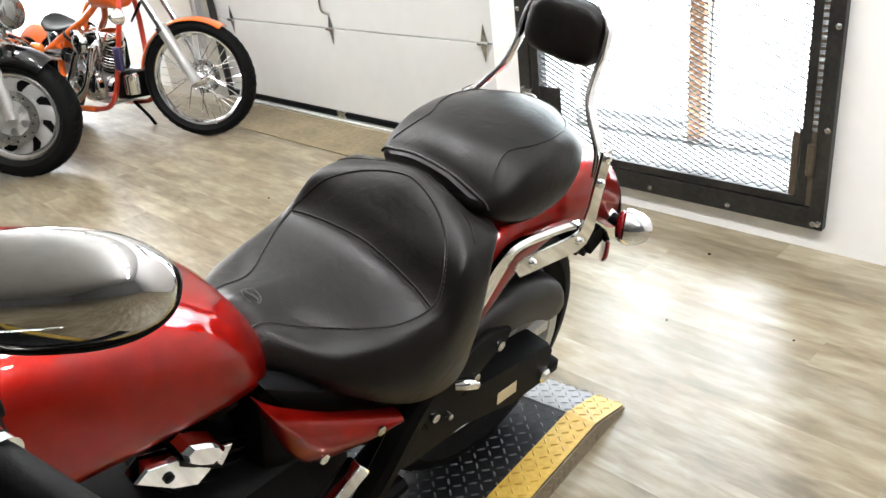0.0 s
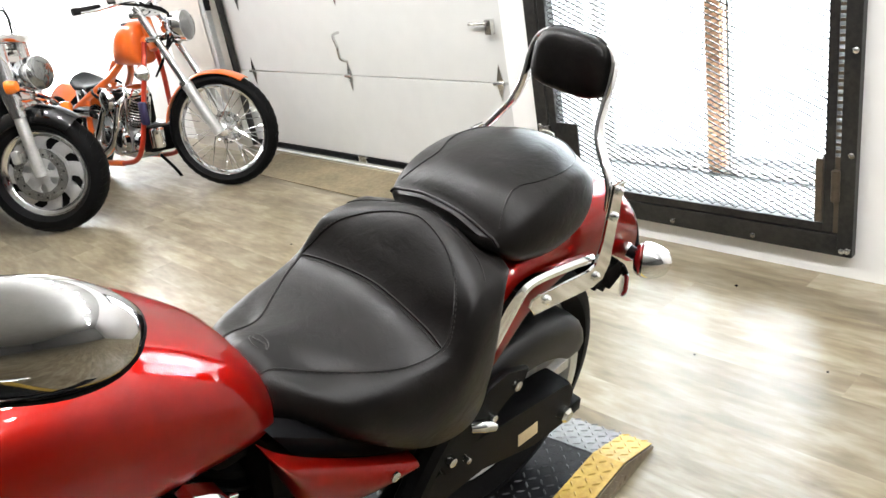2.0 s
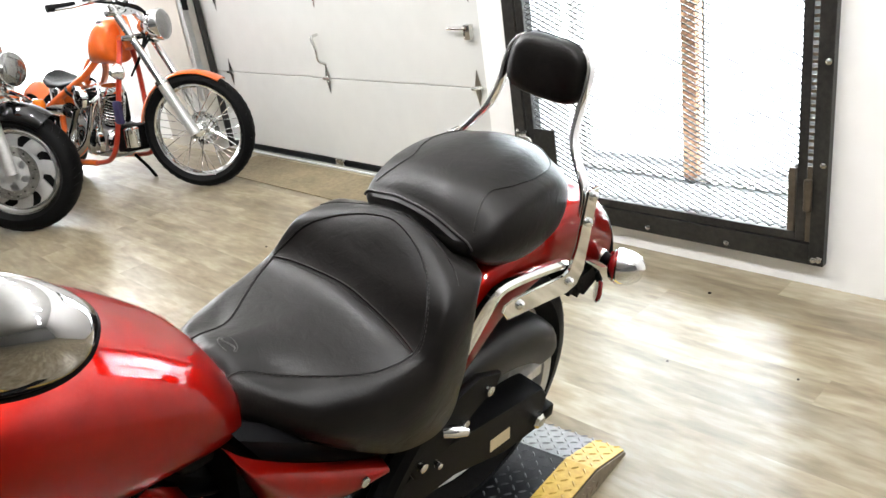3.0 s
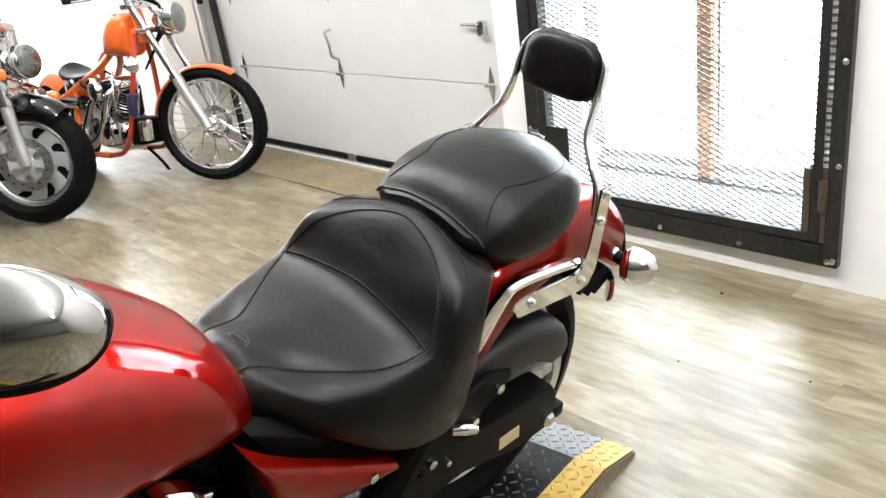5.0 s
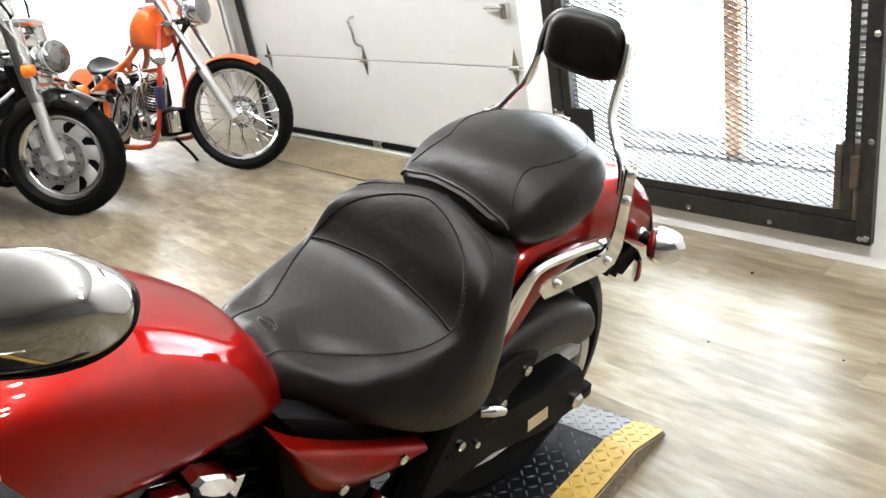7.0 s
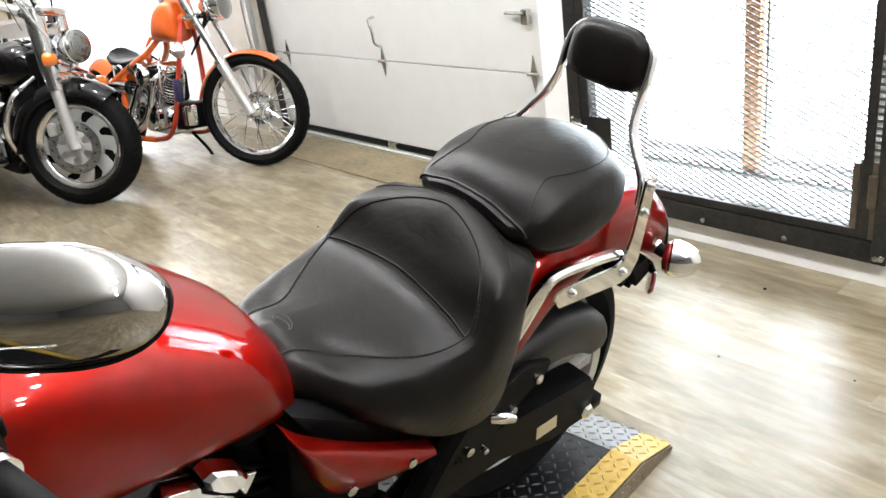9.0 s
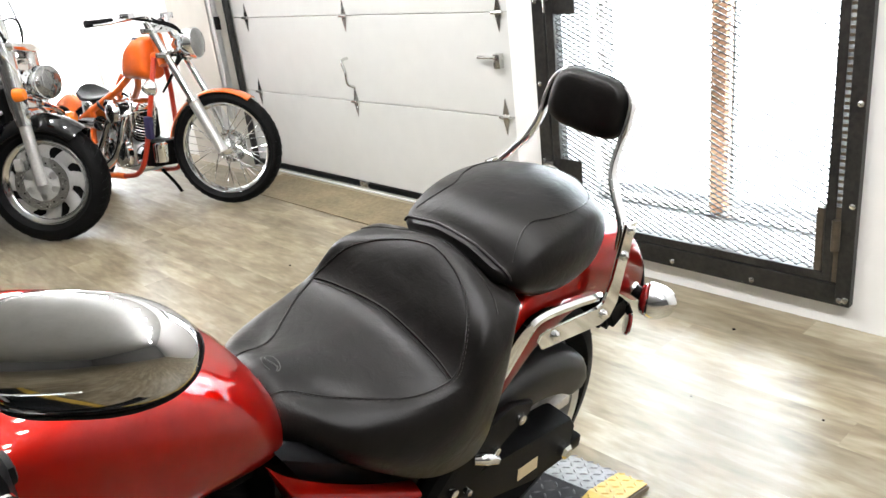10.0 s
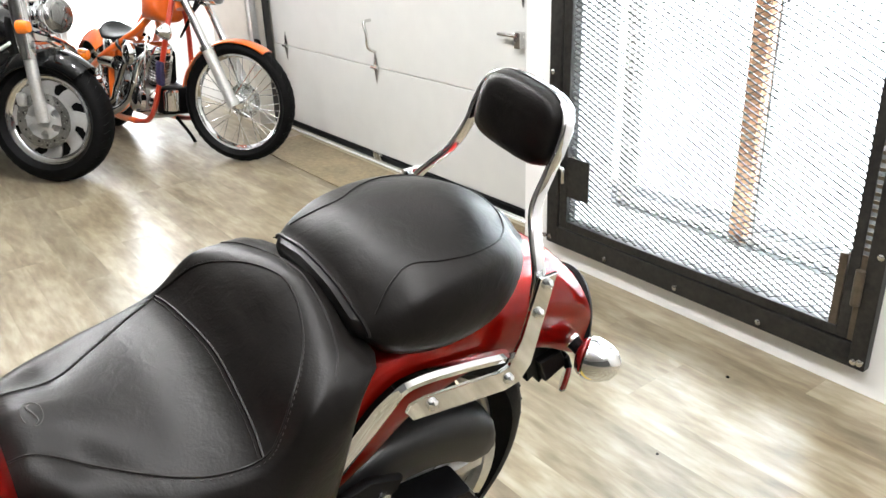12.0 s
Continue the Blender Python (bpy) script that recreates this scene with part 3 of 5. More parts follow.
for x0, x1 in ((-0.08, 0.0), (-LWID, -LWID + 0.08)):
    part("edge_strip", Shape().prism([(-LLEN, LH - 0.001), (0, LH - 0.001), (RAMP, 0.011), (RAMP, 0.014), (0, LH + 0.002), (-LLEN, LH + 0.002)], "x", x0, x1), YELLOW, lift, "yellow painted edge", False)
part("side_skirt", Shape().prism([(-LLEN, 0.0), (RAMP, 0.0), (RAMP, 0.008), (0, LH - 0.004), (-LLEN, LH - 0.004)], "x", 0.0005, 0.004), PLATEBROWN, lift, "side plate, tinted brown for the floor's reflection", False)


def treads(x0, x1, y0, y1, surf, pitch=0.0245):
    """Raised bars of a tread plate, turned by turns, over a stretch of the surface."""
    t = Shape()
    j, y = 0, y0 + pitch / 2
    while y < y1:
        i, x = 0, x0 + pitch / 2
        while x < x1:
            a = radians(45 if (i + j) % 2 else -45) + radians(0)
            dx, dy = math.cos(a), math.sin(a)
            h, w = 0.0105, 0.0026
            pts = []
            for u, v in ((-h, 0), (-h * 0.5, w), (h * 0.5, w), (h, 0), (h * 0.5, -w), (-h * 0.5, -w)):
                px, py = x + u * dx - v * dy, y + u * dy + v * dx
                pts.append((px, py, surf(py)))
            top = []
            for u, v in ((-h * 0.6, 0), (h * 0.6, 0)):
                px, py = x + u * dx - v * dy, y + u * dy + v * dx
                top.append((px, py, surf(py) + 0.0028))
            t.add(pts + top, [(0, 1, 6), (1, 2, 7, 6), (2, 3, 7), (3, 4, 7), (4, 5, 6, 7), (5, 0, 6)])
            x += pitch
            i += 1
        y += pitch
        j += 1
    return t


def deck_z(y):
    return LH + 0.0021 if y <= 0 else LH + 0.0021 + (0.014 - LH - 0.0021) * y / RAMP


tagged(part("tread_relief", treads(-LWID + 0.08, -0.08, -1.6, 0.0, lambda y: LH - 0.002), LUGS, lift), kind="stuff")
tagged(part("tread_relief", treads(-LWID + 0.08, -0.08, 0.0, RAMP, deck_z), PLATELIT, lift), kind="stuff")
tagged(part("tread_relief", treads(-0.08, 0.0, -1.6, 0.0, deck_z), YELLOW, lift), kind="stuff")
tagged(part("tread_relief", treads(-0.08, 0.0, 0.0, RAMP, deck_z), YELLOW, lift), kind="stuff")

side_lugs = Shape()
for k in range(70):
    for z, e in ((0.014, 1), (0.033, -1)):
        y = -1.6 + 0.0245 * k + (0.012 if e < 0 else 0.0)
        if y < 0.0:
            side_lugs.add([(0.0041, y - 0.008, z - 0.006 * e), (0.0041, y - 0.001, z + 0.002), (0.0041, y + 0.008, z + 0.006 * e), (0.0041, y + 0.001, z - 0.002), (0.0062, y - 0.004, z - 0.003 * e), (0.0062, y + 0.004, z + 0.003 * e)], [(0, 1, 5, 4), (1, 2, 5), (2, 3, 4, 5), (3, 0, 4)])
tagged(part("side_relief", side_lugs, PLATEBROWN, lift), kind="stuff")
specks = Shape()
for x, y, r in ((-1.045, 2.279, 0.006), (-1.5, 2.02, 0.005), (-0.62, 1.95, 0.004), (-0.95, 1.85, 0.004), (-2.62, 1.55, 0.007), (-2.9, 1.75, 0.005), (-2.2, 1.9, 0.005), (-0.35, 2.1, 0.005)):
    specks.lathe([(r, 0.0), (r * 0.8, r * 0.5), (0.0005, r * 0.7)], (x, y, 0.0002), (0, 0, 1), 7)
tagged(solid("floor_crumbs", specks, DARK, "few dark crumbs of dirt on the floor", "dirt"), kind="stuff")
mat_shape = Shape().box(-4.3, 2.285, 0.0005, -2.16, 2.615, 0.006, 0.002)
solid("door_mat", mat_shape, MAT, "long brown mat lying along the garage door", "mat")

# ---- motorcycle parts ----
SILVER = material("silver_cast_wheel", (0.50, 0.50, 0.49), 0.34, 0.35, 0.10, 9, rough_vary=0.08, coat=0.3)
POLISHED = material("polished_alloy", (0.60, 0.60, 0.59), 0.20, 1.0, 0.06, 4, rough_vary=0.2)
SIDEWALL = material("sidewall_grey", (0.10, 0.10, 0.10), 0.6, 0, 0.2, 9)


def wheel(parent, b, c, radius, width, rim_r, kind, a=0.0, tyre_label="black rubber tyre"):
    """A wheel round the point (a, b, c): wire spokes, slotted disc or cast spokes."""
    o = (a, b, c)
    ax = (1, 0, 0)
    h = width / 2
    rim_mat = ALLOY if kind == "cast" else CHROME
    rim = part("wheel", Shape().lathe([(rim_r + 0.012, -h * 0.62), (rim_r + 0.016, -h * 0.56), (rim_r - 0.004, -h * 0.42), (rim_r - 0.016, 0), (rim_r - 0.004, h * 0.42), (rim_r + 0.016, h * 0.56), (rim_r + 0.012, h * 0.62), (rim_r + 0.004, h * 0.5), (rim_r - 0.006, 0), (rim_r + 0.004, -h * 0.5)], o, ax, 56, True), rim_mat, parent, "bright wheel rim")
    prof = [(rim_r + 0.006, -h * 0.6), (rim_r + 0.02, -h * 0.78)]
    for k in range(11):
        t = math.pi * (k / 10 - 0.5)
        prof.append((rim_r + 0.03 + (radius - rim_r - 0.03) * math.cos(t) ** 0.7 if 0 < k < 10 else rim_r + 0.032, h * math.sin(t)))
    prof += [(rim_r + 0.02, h * 0.78), (rim_r + 0.006, h * 0.6)]
    part("tyre", Shape().lathe(prof, o, ax, 64, True), RUBBER, rim, tyre_label)
    groove = Shape()
    n = 44
    for k in range(n):
        t = 2 * math.pi * k / n
        for sgn in (-1, 1):
            pts = []
            for u in (0.0, 0.5, 1.0):
                tt, la = t + u * 0.10, sgn * h * (0.15 + 0.62 * u)
                rr = rim_r + 0.03 + (radius - rim_r - 0.03) * max(0.02, 1 - (la / h) ** 2) ** 0.35 + 0.0006
                pts.append((a + la, b + rr * math.cos(tt), c + rr * math.sin(tt)))
            groove.tube(pts, 0.0022, 4, 4)
    tagged(part("tread_groove", groove, BLACKPLASTIC, rim), kind="stuff")
    part("hub", Shape().lathe([(0.012, -h * 0.95), (0.026, -h * 0.9), (0.04, -h * 0.6), (0.03, -h * 0.5), (0.03, h * 0.5), (0.04, h * 0.6), (0.026, h * 0.9), (0.012, h * 0.95)], o, ax, 24), CHROME, rim, "chrome hub")
    if kind == "wire":
        for k in range(36):
            t = 2 * math.pi * k / 36
            side = 1 if k % 2 else -1
            off = 0.55 * (1 if (k // 2) % 2 else -1)
            p = (a + side * h * 0.55, b + 0.036 * math.cos(t + off * 2), c + 0.036 * math.sin(t + off * 2))
            q = (a + side * h * 0.1, b + (rim_r - 0.008) * math.cos(t), c + (rim_r - 0.008) * math.sin(t))
            part("spoke", Shape().tube([p, q], 0.0024, 5), CHROME, rim)
    elif kind == "cast":
        for k in range(5):
            t = 2 * math.pi * k / 5 + 0.4
            for d in (-0.13, 0.13):
                p0 = (b + 0.03 * math.cos(t + d), c + 0.03 * math.sin(t + d))
                p1 = (b + (rim_r - 0.01) * math.cos(t + d * 1.6), c + (rim_r - 0.01) * math.sin(t + d * 1.6))
                part("spoke", Shape().tube([(a + h * 0.3, *p0), (a + h * 0.34, (p0[0] + p1[0]) / 2, (p0[1] + p1[1]) / 2), (a + h * 0.4, *p1)], [0.016, 0.012, 0.015], 8), ALLOY, rim)
    else:
        n = 8
        # added dark disc: gives the slots their shade
        part("slot_backing", Shape().lathe([(rim_r - 0.004, -0.006), (rim_r - 0.004, 0.006), (0.03, 0.006), (0.03, -0.006)], o, ax, 48, True), DARK, rim, "dark backing disc for the shaded slots")
        part("wheel_disc", Shape().lathe([(0.03, h * 0.50), (rim_r * 0.2, h * 0.46), (rim_r * 0.50, h * 0.24), (rim_r * 0.58, h * 0.30), (rim_r * 0.58, -h * 0.30), (rim_r * 0.50, -h * 0.24), (rim_r * 0.2, -h * 0.46), (0.03, -h * 0.50)], o, ax, 48), SILVER, rim, "polished wheel centre")
        part("outer_ring", Shape().lathe([(rim_r * 0.87, -h * 0.30), (rim_r * 0.92, -h * 0.46), (rim_r - 0.003, -h * 0.52), (rim_r - 0.003, h * 0.52), (rim_r * 0.92, h * 0.46), (rim_r * 0.87, h * 0.30)], o, ax, 56, True), CHROME, rim, "polished outer ring")
        for k in range(n):
            t = 2 * math.pi * k / n
            rings = []
            for r, d0, d1, x in ((rim_r * 0.55, -0.34, 0.30, 0.28), (rim_r * 0.66, -0.27, 0.25, 0.40), (rim_r * 0.78, -0.19, 0.27, 0.42), (rim_r * 0.90, -0.10, 0.44, 0.36)):
                rings.append([(a + u * h * x * f, b + r * math.cos(t + d), c + r * math.sin(t + d)) for u, d, f in ((-1, d0, 0.6), (-1, (d0 + d1) / 2, 1.0), (-1, d1, 0.6), (1, d1, 0.6), (1, (d0 + d1) / 2, 1.0), (1, d0, 0.6))])
            part("spoke", Shape().loft(rings), SILVER, rim, "", True, 45)
        for k in range(9):
            t = 2 * math.pi * (k / 26 + 0.60)
            for sg in (-1, 1):
                part("letter_bar", Shape().prism([(b + r * math.cos(t + d), c + r * math.sin(t + d)) for r, d in ((rim_r + 0.034, -0.05), (rim_r + 0.050, -0.05), (rim_r + 0.050, 0.05), (rim_r + 0.034, 0.05))], "x", a + sg * h * 0.90, a + sg * h * 0.965), SIDEWALL, rim, "pale grey sidewall lettering", False)
    return rim


def disc_brake(parent, b, c, a, r):
    d = part("brake_disc", Shape().lathe([(r, -0.0025), (r, 0.0025), (r * 0.66, 0.0025), (r * 0.66, -0.0025)], (a, b, c), (1, 0, 0), 48, True), STEEL, parent, "steel brake disc")
    part("carrier", Shape().lathe([(r * 0.36, -0.006), (r * 0.36, 0.006), (r * 0.2, 0.012), (0.002, 0.012), (0.002, -0.012), (r * 0.2, -0.012)], (a, b, c), (1, 0, 0), 32), SILVER, d, "polished disc carrier")
    for k in range(6):
        t = k * math.pi / 3
        pts = [(b + q * r * math.cos(t + e), c + q * r * math.sin(t + e)) for q, e in ((0.30, -0.5), (0.50, -0.16), (0.69, -0.33), (0.69, 0.33), (0.50, 0.30), (0.30, 0.5))]
        part("carrier_arm", Shape().prism(pts, "x", a - 0.004, a + 0.004, 0.001), SILVER, d)
    for k in range(16):
        t = 2 * math.pi * k / 16
        q = r * (0.78 if k % 2 else 0.88)
        part("disc_hole", Shape().lathe([(0.005, -0.0031), (0.005, 0.0031)], (a, b + q * math.cos(t), c + q * math.sin(t)), (1, 0, 0), 8), DARK, d)
    return d


# ---- the red cruiser on the lift ----
bike = thing("motorcycle", pose(-1.054, 0.021, 0.052) @ pose(0, 0, 0, 0, 13.7, 0), "red cruiser motorcycle with a black leather seat, leaning on the lift", "motorcycle")

# rider's seat: widths and heights along its length
SB = [0.485, 0.52, 0.57, 0.63, 0.69, 0.75, 0.80, 0.845, 0.88, 0.91]
s_mid = curve_at(SB, [0.722, 0.728, 0.718, 0.704, 0.697, 0.706, 0.745, 0.782, 0.797, 0.780])
s_edge = curve_at(SB, [0.704, 0.710, 0.694, 0.684, 0.679, 0.692, 0.744, 0.764, 0.768, 0.752])
s_in = curve_at(SB, [0.045, 0.056, 0.078, 0.132, 0.165, 0.177, 0.168, 0.146, 0.120, 0.098])
s_out = curve_at(SB, [0.076, 0.106, 0.150, 0.184, 0.203, 0.214, 0.209, 0.198, 0.180, 0.160])
s_skirt = curve_at(SB, [0.083, 0.116, 0.160, 0.190, 0.206, 0.210, 0.208, 0.198, 0.176, 0.154])
SLOW = [0.485, 0.52, 0.57, 0.63, 0.69, 0.75, 0.80, 0.835, 0.855, 0.875, 0.91]
s_low = curve_at(SLOW, [0.662, 0.632, 0.603, 0.562, 0.525, 0.505, 0.506, 0.535, 0.60, 0.672, 0.735])


def seat_half(b):
    w, o, m, e, lo, k = s_in(b), s_out(b), s_mid(b), s_edge(b), s_low(b), s_skirt(b)
    drop = e - lo
    keys = [(0, m), (w * 0.5, m + (e - m) * 0.35), (w, e), (w + (o - w) * 0.6, e - drop * 0.075), (o, e - drop * 0.28), (max(k, o * 0.98), e - drop * 0.62), (k * 0.93, lo)]
    return spline(keys, 25)


def seat_top(b, a):
    h = seat_half(b)
    k = int(np.argmax(h[:, 0])) + 1
    return float(np.interp(abs(a), h[:k, 0], h[:k, 1]))


def saddle(half, bs, name, label):
    rings = []
    for b in bs:
        h = half(b)
        ring = [(x, b, z) for x, z in h] + [(-x, b, z) for x, z in h[::-1]]
        rings.append(ring)
    inner = []
    for r, k in ((rings[0], -0.012), (rings[-1], 0.012)):
        p = np.array(r)
        c = p.mean(0)
        q = c + (p - c) * 0.86
        q[:, 1] += k
        inner.append([tuple(v) for v in q])
    return part(name, Shape().loft([inner[0]] + rings + [inner[1]]), LEATHER, bike, label, True, 60)


seat = saddle(seat_half, np.linspace(0.485, 0.908, 64), "rider_seat", "worn black leather rider's seat with stitched panels")


def seam(points, surface, radius, parent, name="seam", mat=STITCH, lift_by=0.0006, steps=90, both=False):
    pts = spline(points, steps)
    path = [(a, b, surface(b, a) + lift_by) for a, b in pts]
    part(name, Shape().tube(path, radius, 6, steps), mat, parent)


PANEL = [(-0.052, 0.492), (-0.050, 0.52), (-0.052, 0.55), (-0.066, 0.585), (-0.110, 0.637), (-0.152, 0.69), (-0.177, 0.743), (-0.170, 0.768), (-0.150, 0.795), (-0.124, 0.820), (-0.09, 0.842), (-0.045, 0.858), (0, 0.864)]
REAR = PANEL[6:-1]
PANEL = PANEL + [(-a, b) for a, b in REAR[::-1]] + [(0.165, 0.69), (0.138, 0.637), (0.098, 0.585), (0.072, 0.55), (0.057, 0.52), (0.052, 0.492)]
seam(PANEL, seat_top, 0.0017, seat, "piping", LEATHER, 0.0004, 160)
seam([(-0.177, 0.743), (-0.12, 0.752), (0, 0.760), (0.12, 0.752), (0.177, 0.743)], seat_top, 0.0022, seat, "piping", LEATHER, 0.0006)
seam([(-0.168, 0.845), (-0.13, 0.868), (-0.07, 0.884), (0, 0.889), (0.07, 0.884), (0.13, 0.868), (0.168, 0.845)], seat_top, 0.0014, seat, "piping", LEATHER, 0.0002)
thread = Shape()
for pts, off in ((PANEL, 0.006), ([(-0.174, 0.738), (-0.12, 0.746), (0, 0.754), (0.12, 0.746), (0.174, 0.738)], 0.0)):
    line = spline(pts, 260)
    for k in range(0, 258, 2):
        (a0, b0), (a1, b1) = line[k], line[k + 1]
        f = 1 + off / 0.18
        thread.tube([(a0 * f, b0, seat_top(b0, a0 * f) + 0.0012), (a1 * f, b1, seat_top(b1, a1 * f) + 0.0010)], 0.0007, 4)
tagged(part("stitching", thread, STITCH, seat, "dark thread stitches"), kind="stuff")
emb = Shape()


def on_seat(u, v):
    a, b = 0.009 + 0.018 * u + 0.004 * v, 0.535 + 0.011 * v - 0.003 * u
    return (a, b, seat_top(b, a) + 0.0003)


emb.tube([on_seat(math.cos(t), math.sin(t)) for t in np.linspace(0.2, 5.6, 24)], 0.0009, 5, 48)
emb.tube([on_seat(0.95, 0.1), on_seat(0.5, 0.5), on_seat(0, 0.05), on_seat(-0.4, -0.45), on_seat(-0.8, -0.1)], [0.0006, 0.0014, 0.0016, 0.0014, 0.0006], 5, 30)
part("embossed_badge", emb, material("badge_grey", (0.045, 0.043, 0.04), 0.5), seat, "small grey embossed oval badge")

# passenger's seat
PB = [0.918, 0.94, 0.98, 1.03, 1.08, 1.13, 1.17, 1.205, 1.228]
p_mid = curve_at(PB, [0.800, 0.818, 0.836, 0.847, 0.852, 0.851, 0.844, 0.827, 0.800])
p_edge = curve_at(PB, [0.784, 0.800, 0.817, 0.827, 0.831, 0.828, 0.819, 0.803, 0.787])
p_in = curve_at(PB, [0.10, 0.112, 0.124, 0.128, 0.126, 0.118, 0.10, 0.075, 0.05])
p_out = curve_at(PB, [0.129, 0.145, 0.155, 0.159, 0.157, 0.149, 0.132, 0.104, 0.073])
p_low = curve_at(PB, [0.752, 0.732, 0.716, 0.707, 0.705, 0.712, 0.728, 0.746, 0.765])


def pillion_half(b):
    w, o, m, e, lo = p_in(b), p_out(b), p_mid(b), p_edge(b), p_low(b)
    drop = e - lo
    keys = [(0, m), (w * 0.5, m + (e - m) * 0.18), (w, e), (w + (o - w) * 0.65, e - drop * 0.16), (o, e - drop * 0.5), (o * 0.97, e - drop * 0.82), (o * 0.88, lo)]
    return spline(keys, 25)


def pillion_top(b, a):
    h = pillion_half(b)
    k = int(np.argmax(h[:, 0])) + 1
    return float(np.interp(abs(a), h[:k, 0], h[:k, 1]))


pil = saddle(pillion_half, np.linspace(0.918, 1.228, 36), "passenger_seat", "black leather passenger seat with curved stitching")
EDGE = [(-0.118, 0.932), (-0.10, 0.965), (-0.092, 1.0), (-0.108, 1.04), (-0.115, 1.09), (-0.10, 1.15), (-0.06, 1.19), (0, 1.203)]
EDGE = EDGE + [(-a, b) for a, b in EDGE[-2::-1]]
seam(EDGE, pillion_top, 0.0016, pil, "piping", LEATHER, 0.0004, 140)
front = pillion_half(0.918)[:17]
band = Shape().tube([(-x, 0.9165, z) for x, z in front[:0:-2]] + [(x, 0.9165, z) for x, z in front[::2]], 0.0030, 8)
part("front_piping", band, LEATHER, pil)

# red rear fender, under the passenger's seat
rings = []
FB = [0.84, 0.92, 1.0, 1.1, 1.2, 1.28, 1.34, 1.40, 1.44]
f_top = curve_at(FB, [0.64, 0.70, 0.735, 0.745, 0.742, 0.728, 0.705, 0.655, 0.60])
f_low = curve_at(FB, [0.50, 0.55, 0.605, 0.63, 0.62, 0.585, 0.545, 0.50, 0.475])
f_w = curve_at(FB, [0.150, 0.148, 0.145, 0.140, 0.132, 0.120, 0.108, 0.095, 0.085])
for b in np.linspace(0.84, 1.44, 30):
    t, lo, w = f_top(b), f_low(b), f_w(b)
    half = spline([(0, t), (w * 0.55, t - 0.008), (w * 0.9, t - (t - lo) * 0.22), (w, t - (t - lo) * 0.6), (w * 0.99, lo), (w * 0.93, lo + 0.004), (w * 0.9, t - (t - lo) * 0.35), (w * 0.5, t - 0.02), (0, t - 0.014)], 27)
    rings.append([(x, b, z) for x, z in half] + [(-x, b, z) for x, z in half[::-1]])
part("rear_fender", Shape().loft(rings), RED, bike, "deep red painted rear fender", True, 50)
part("tail_light", Shape().lathe([(0.001, 0.034), (0.03, 0.03), (0.045, 0.012), (0.05, -0.01), (0.04, -0.03)], (0, 1.425, 0.545), (0, 0.9, 0.1), 24), REDLENS, bike, "red tail light lens")
part("tail_trim", Shape().tube([(a, 1.437 + 0.02 * (1 - (a / 0.085) ** 2), 0.482 + 0.118 * math.sqrt(max(0.0, 1 - (a / 0.0865) ** 2))) for a in np.linspace(-0.085, 0.085, 13)], 0.011, 8), BLACKPLASTIC, bike, "black tail edge trim")
part("plate_bracket", Shape().prism([(1.32, 0.50), (1.37, 0.51), (1.40, 0.465), (1.35, 0.44)], "x", -0.09, 0.09, 0.003), BLACKPLASTIC, bike)

# chrome fender struts and backrest
PLATE_SIDE = [(0.957, 0.645), (0.970, 0.625), (1.145, 0.595), (1.175, 0.600), (1.192, 0.628), (1.204, 0.80), (1.172, 0.80), (1.160, 0.69), (1.145, 0.645), (1.128, 0.640), (0.985, 0.660), (0.963, 0.658)]
for sg in (1, -1):
    strut = spline([(0.856, 0.572), (0.90, 0.622), (0.938, 0.664), (0.972, 0.682), (1.06, 0.670), (1.15, 0.650)], 28)
    rings = []
    for i, (b, c) in enumerate(strut):
        d = strut[min(i + 1, 27)] - strut[max(i - 1, 0)]
        d = d / np.linalg.norm(d)
        nb, nc = -d[1], d[0]
        w = 0.019 - 0.009 * min(1, max(0, (i - 9) / 7))
        rings.append([(sg * (0.150 + u), b + nb * v, c + nc * v) for u, v in ((0, -w), (0.010, -w), (0.016, -w * 0.4), (0.016, w * 0.4), (0.010, w), (0, w))])
    part("fender_strut", Shape().loft(rings), CHROME, bike, "chrome fender strut")
    side = part("side_plate", Shape().prism(PLATE_SIDE, "x", sg * 0.168, sg * 0.174, 0.001), CHROME, bike, "polished backrest side plate", False)
    for b, c in ((1.001, 0.642), (1.148, 0.619), (1.181, 0.735), (1.187, 0.786)):
        part("bolt", Shape().lathe([(0.009, 0), (0.009, 0.004), (0.005, 0.008), (0.001, 0.009)], (sg * 0.174, b, c), (sg, 0, 0), 12), CHROME, side)
BAR = [(0.156, 1.188, 0.74), (0.154, 1.187, 0.79), (0.124, 1.197, 0.835), (0.101, 1.211, 0.87), (0.093, 1.234, 0.915), (0.093, 1.246, 0.95), (0.086, 1.258, 0.985), (0.061, 1.268, 1.004), (0, 1.272, 1.008)]
BAR = BAR + [(-a, b, c) for a, b, c in BAR[-2::-1]]
path = spline(BAR, 120)
rings = []
for i, p in enumerate(path):
    d = path[min(i + 1, 119)] - path[max(i - 1, 0)]
    d = d / np.linalg.norm(d)
    wide = np.array((0, 1.0, 0)) - d * d[1]
    wide = wide / np.linalg.norm(wide)
    thin = np.cross(d, wide)
    rings.append([tuple(p + wide * 0.0110 * math.copysign(abs(math.cos(t)) ** 0.6, math.cos(t)) + thin * 0.0052 * math.copysign(abs(math.sin(t)) ** 0.6, math.sin(t))) for t in np.linspace(0, 2 * math.pi, 16, endpoint=False)])
part("backrest_bar", Shape().loft(rings), CHROME, bike, "bent flat chrome backrest bar", True, 60)
rings = []
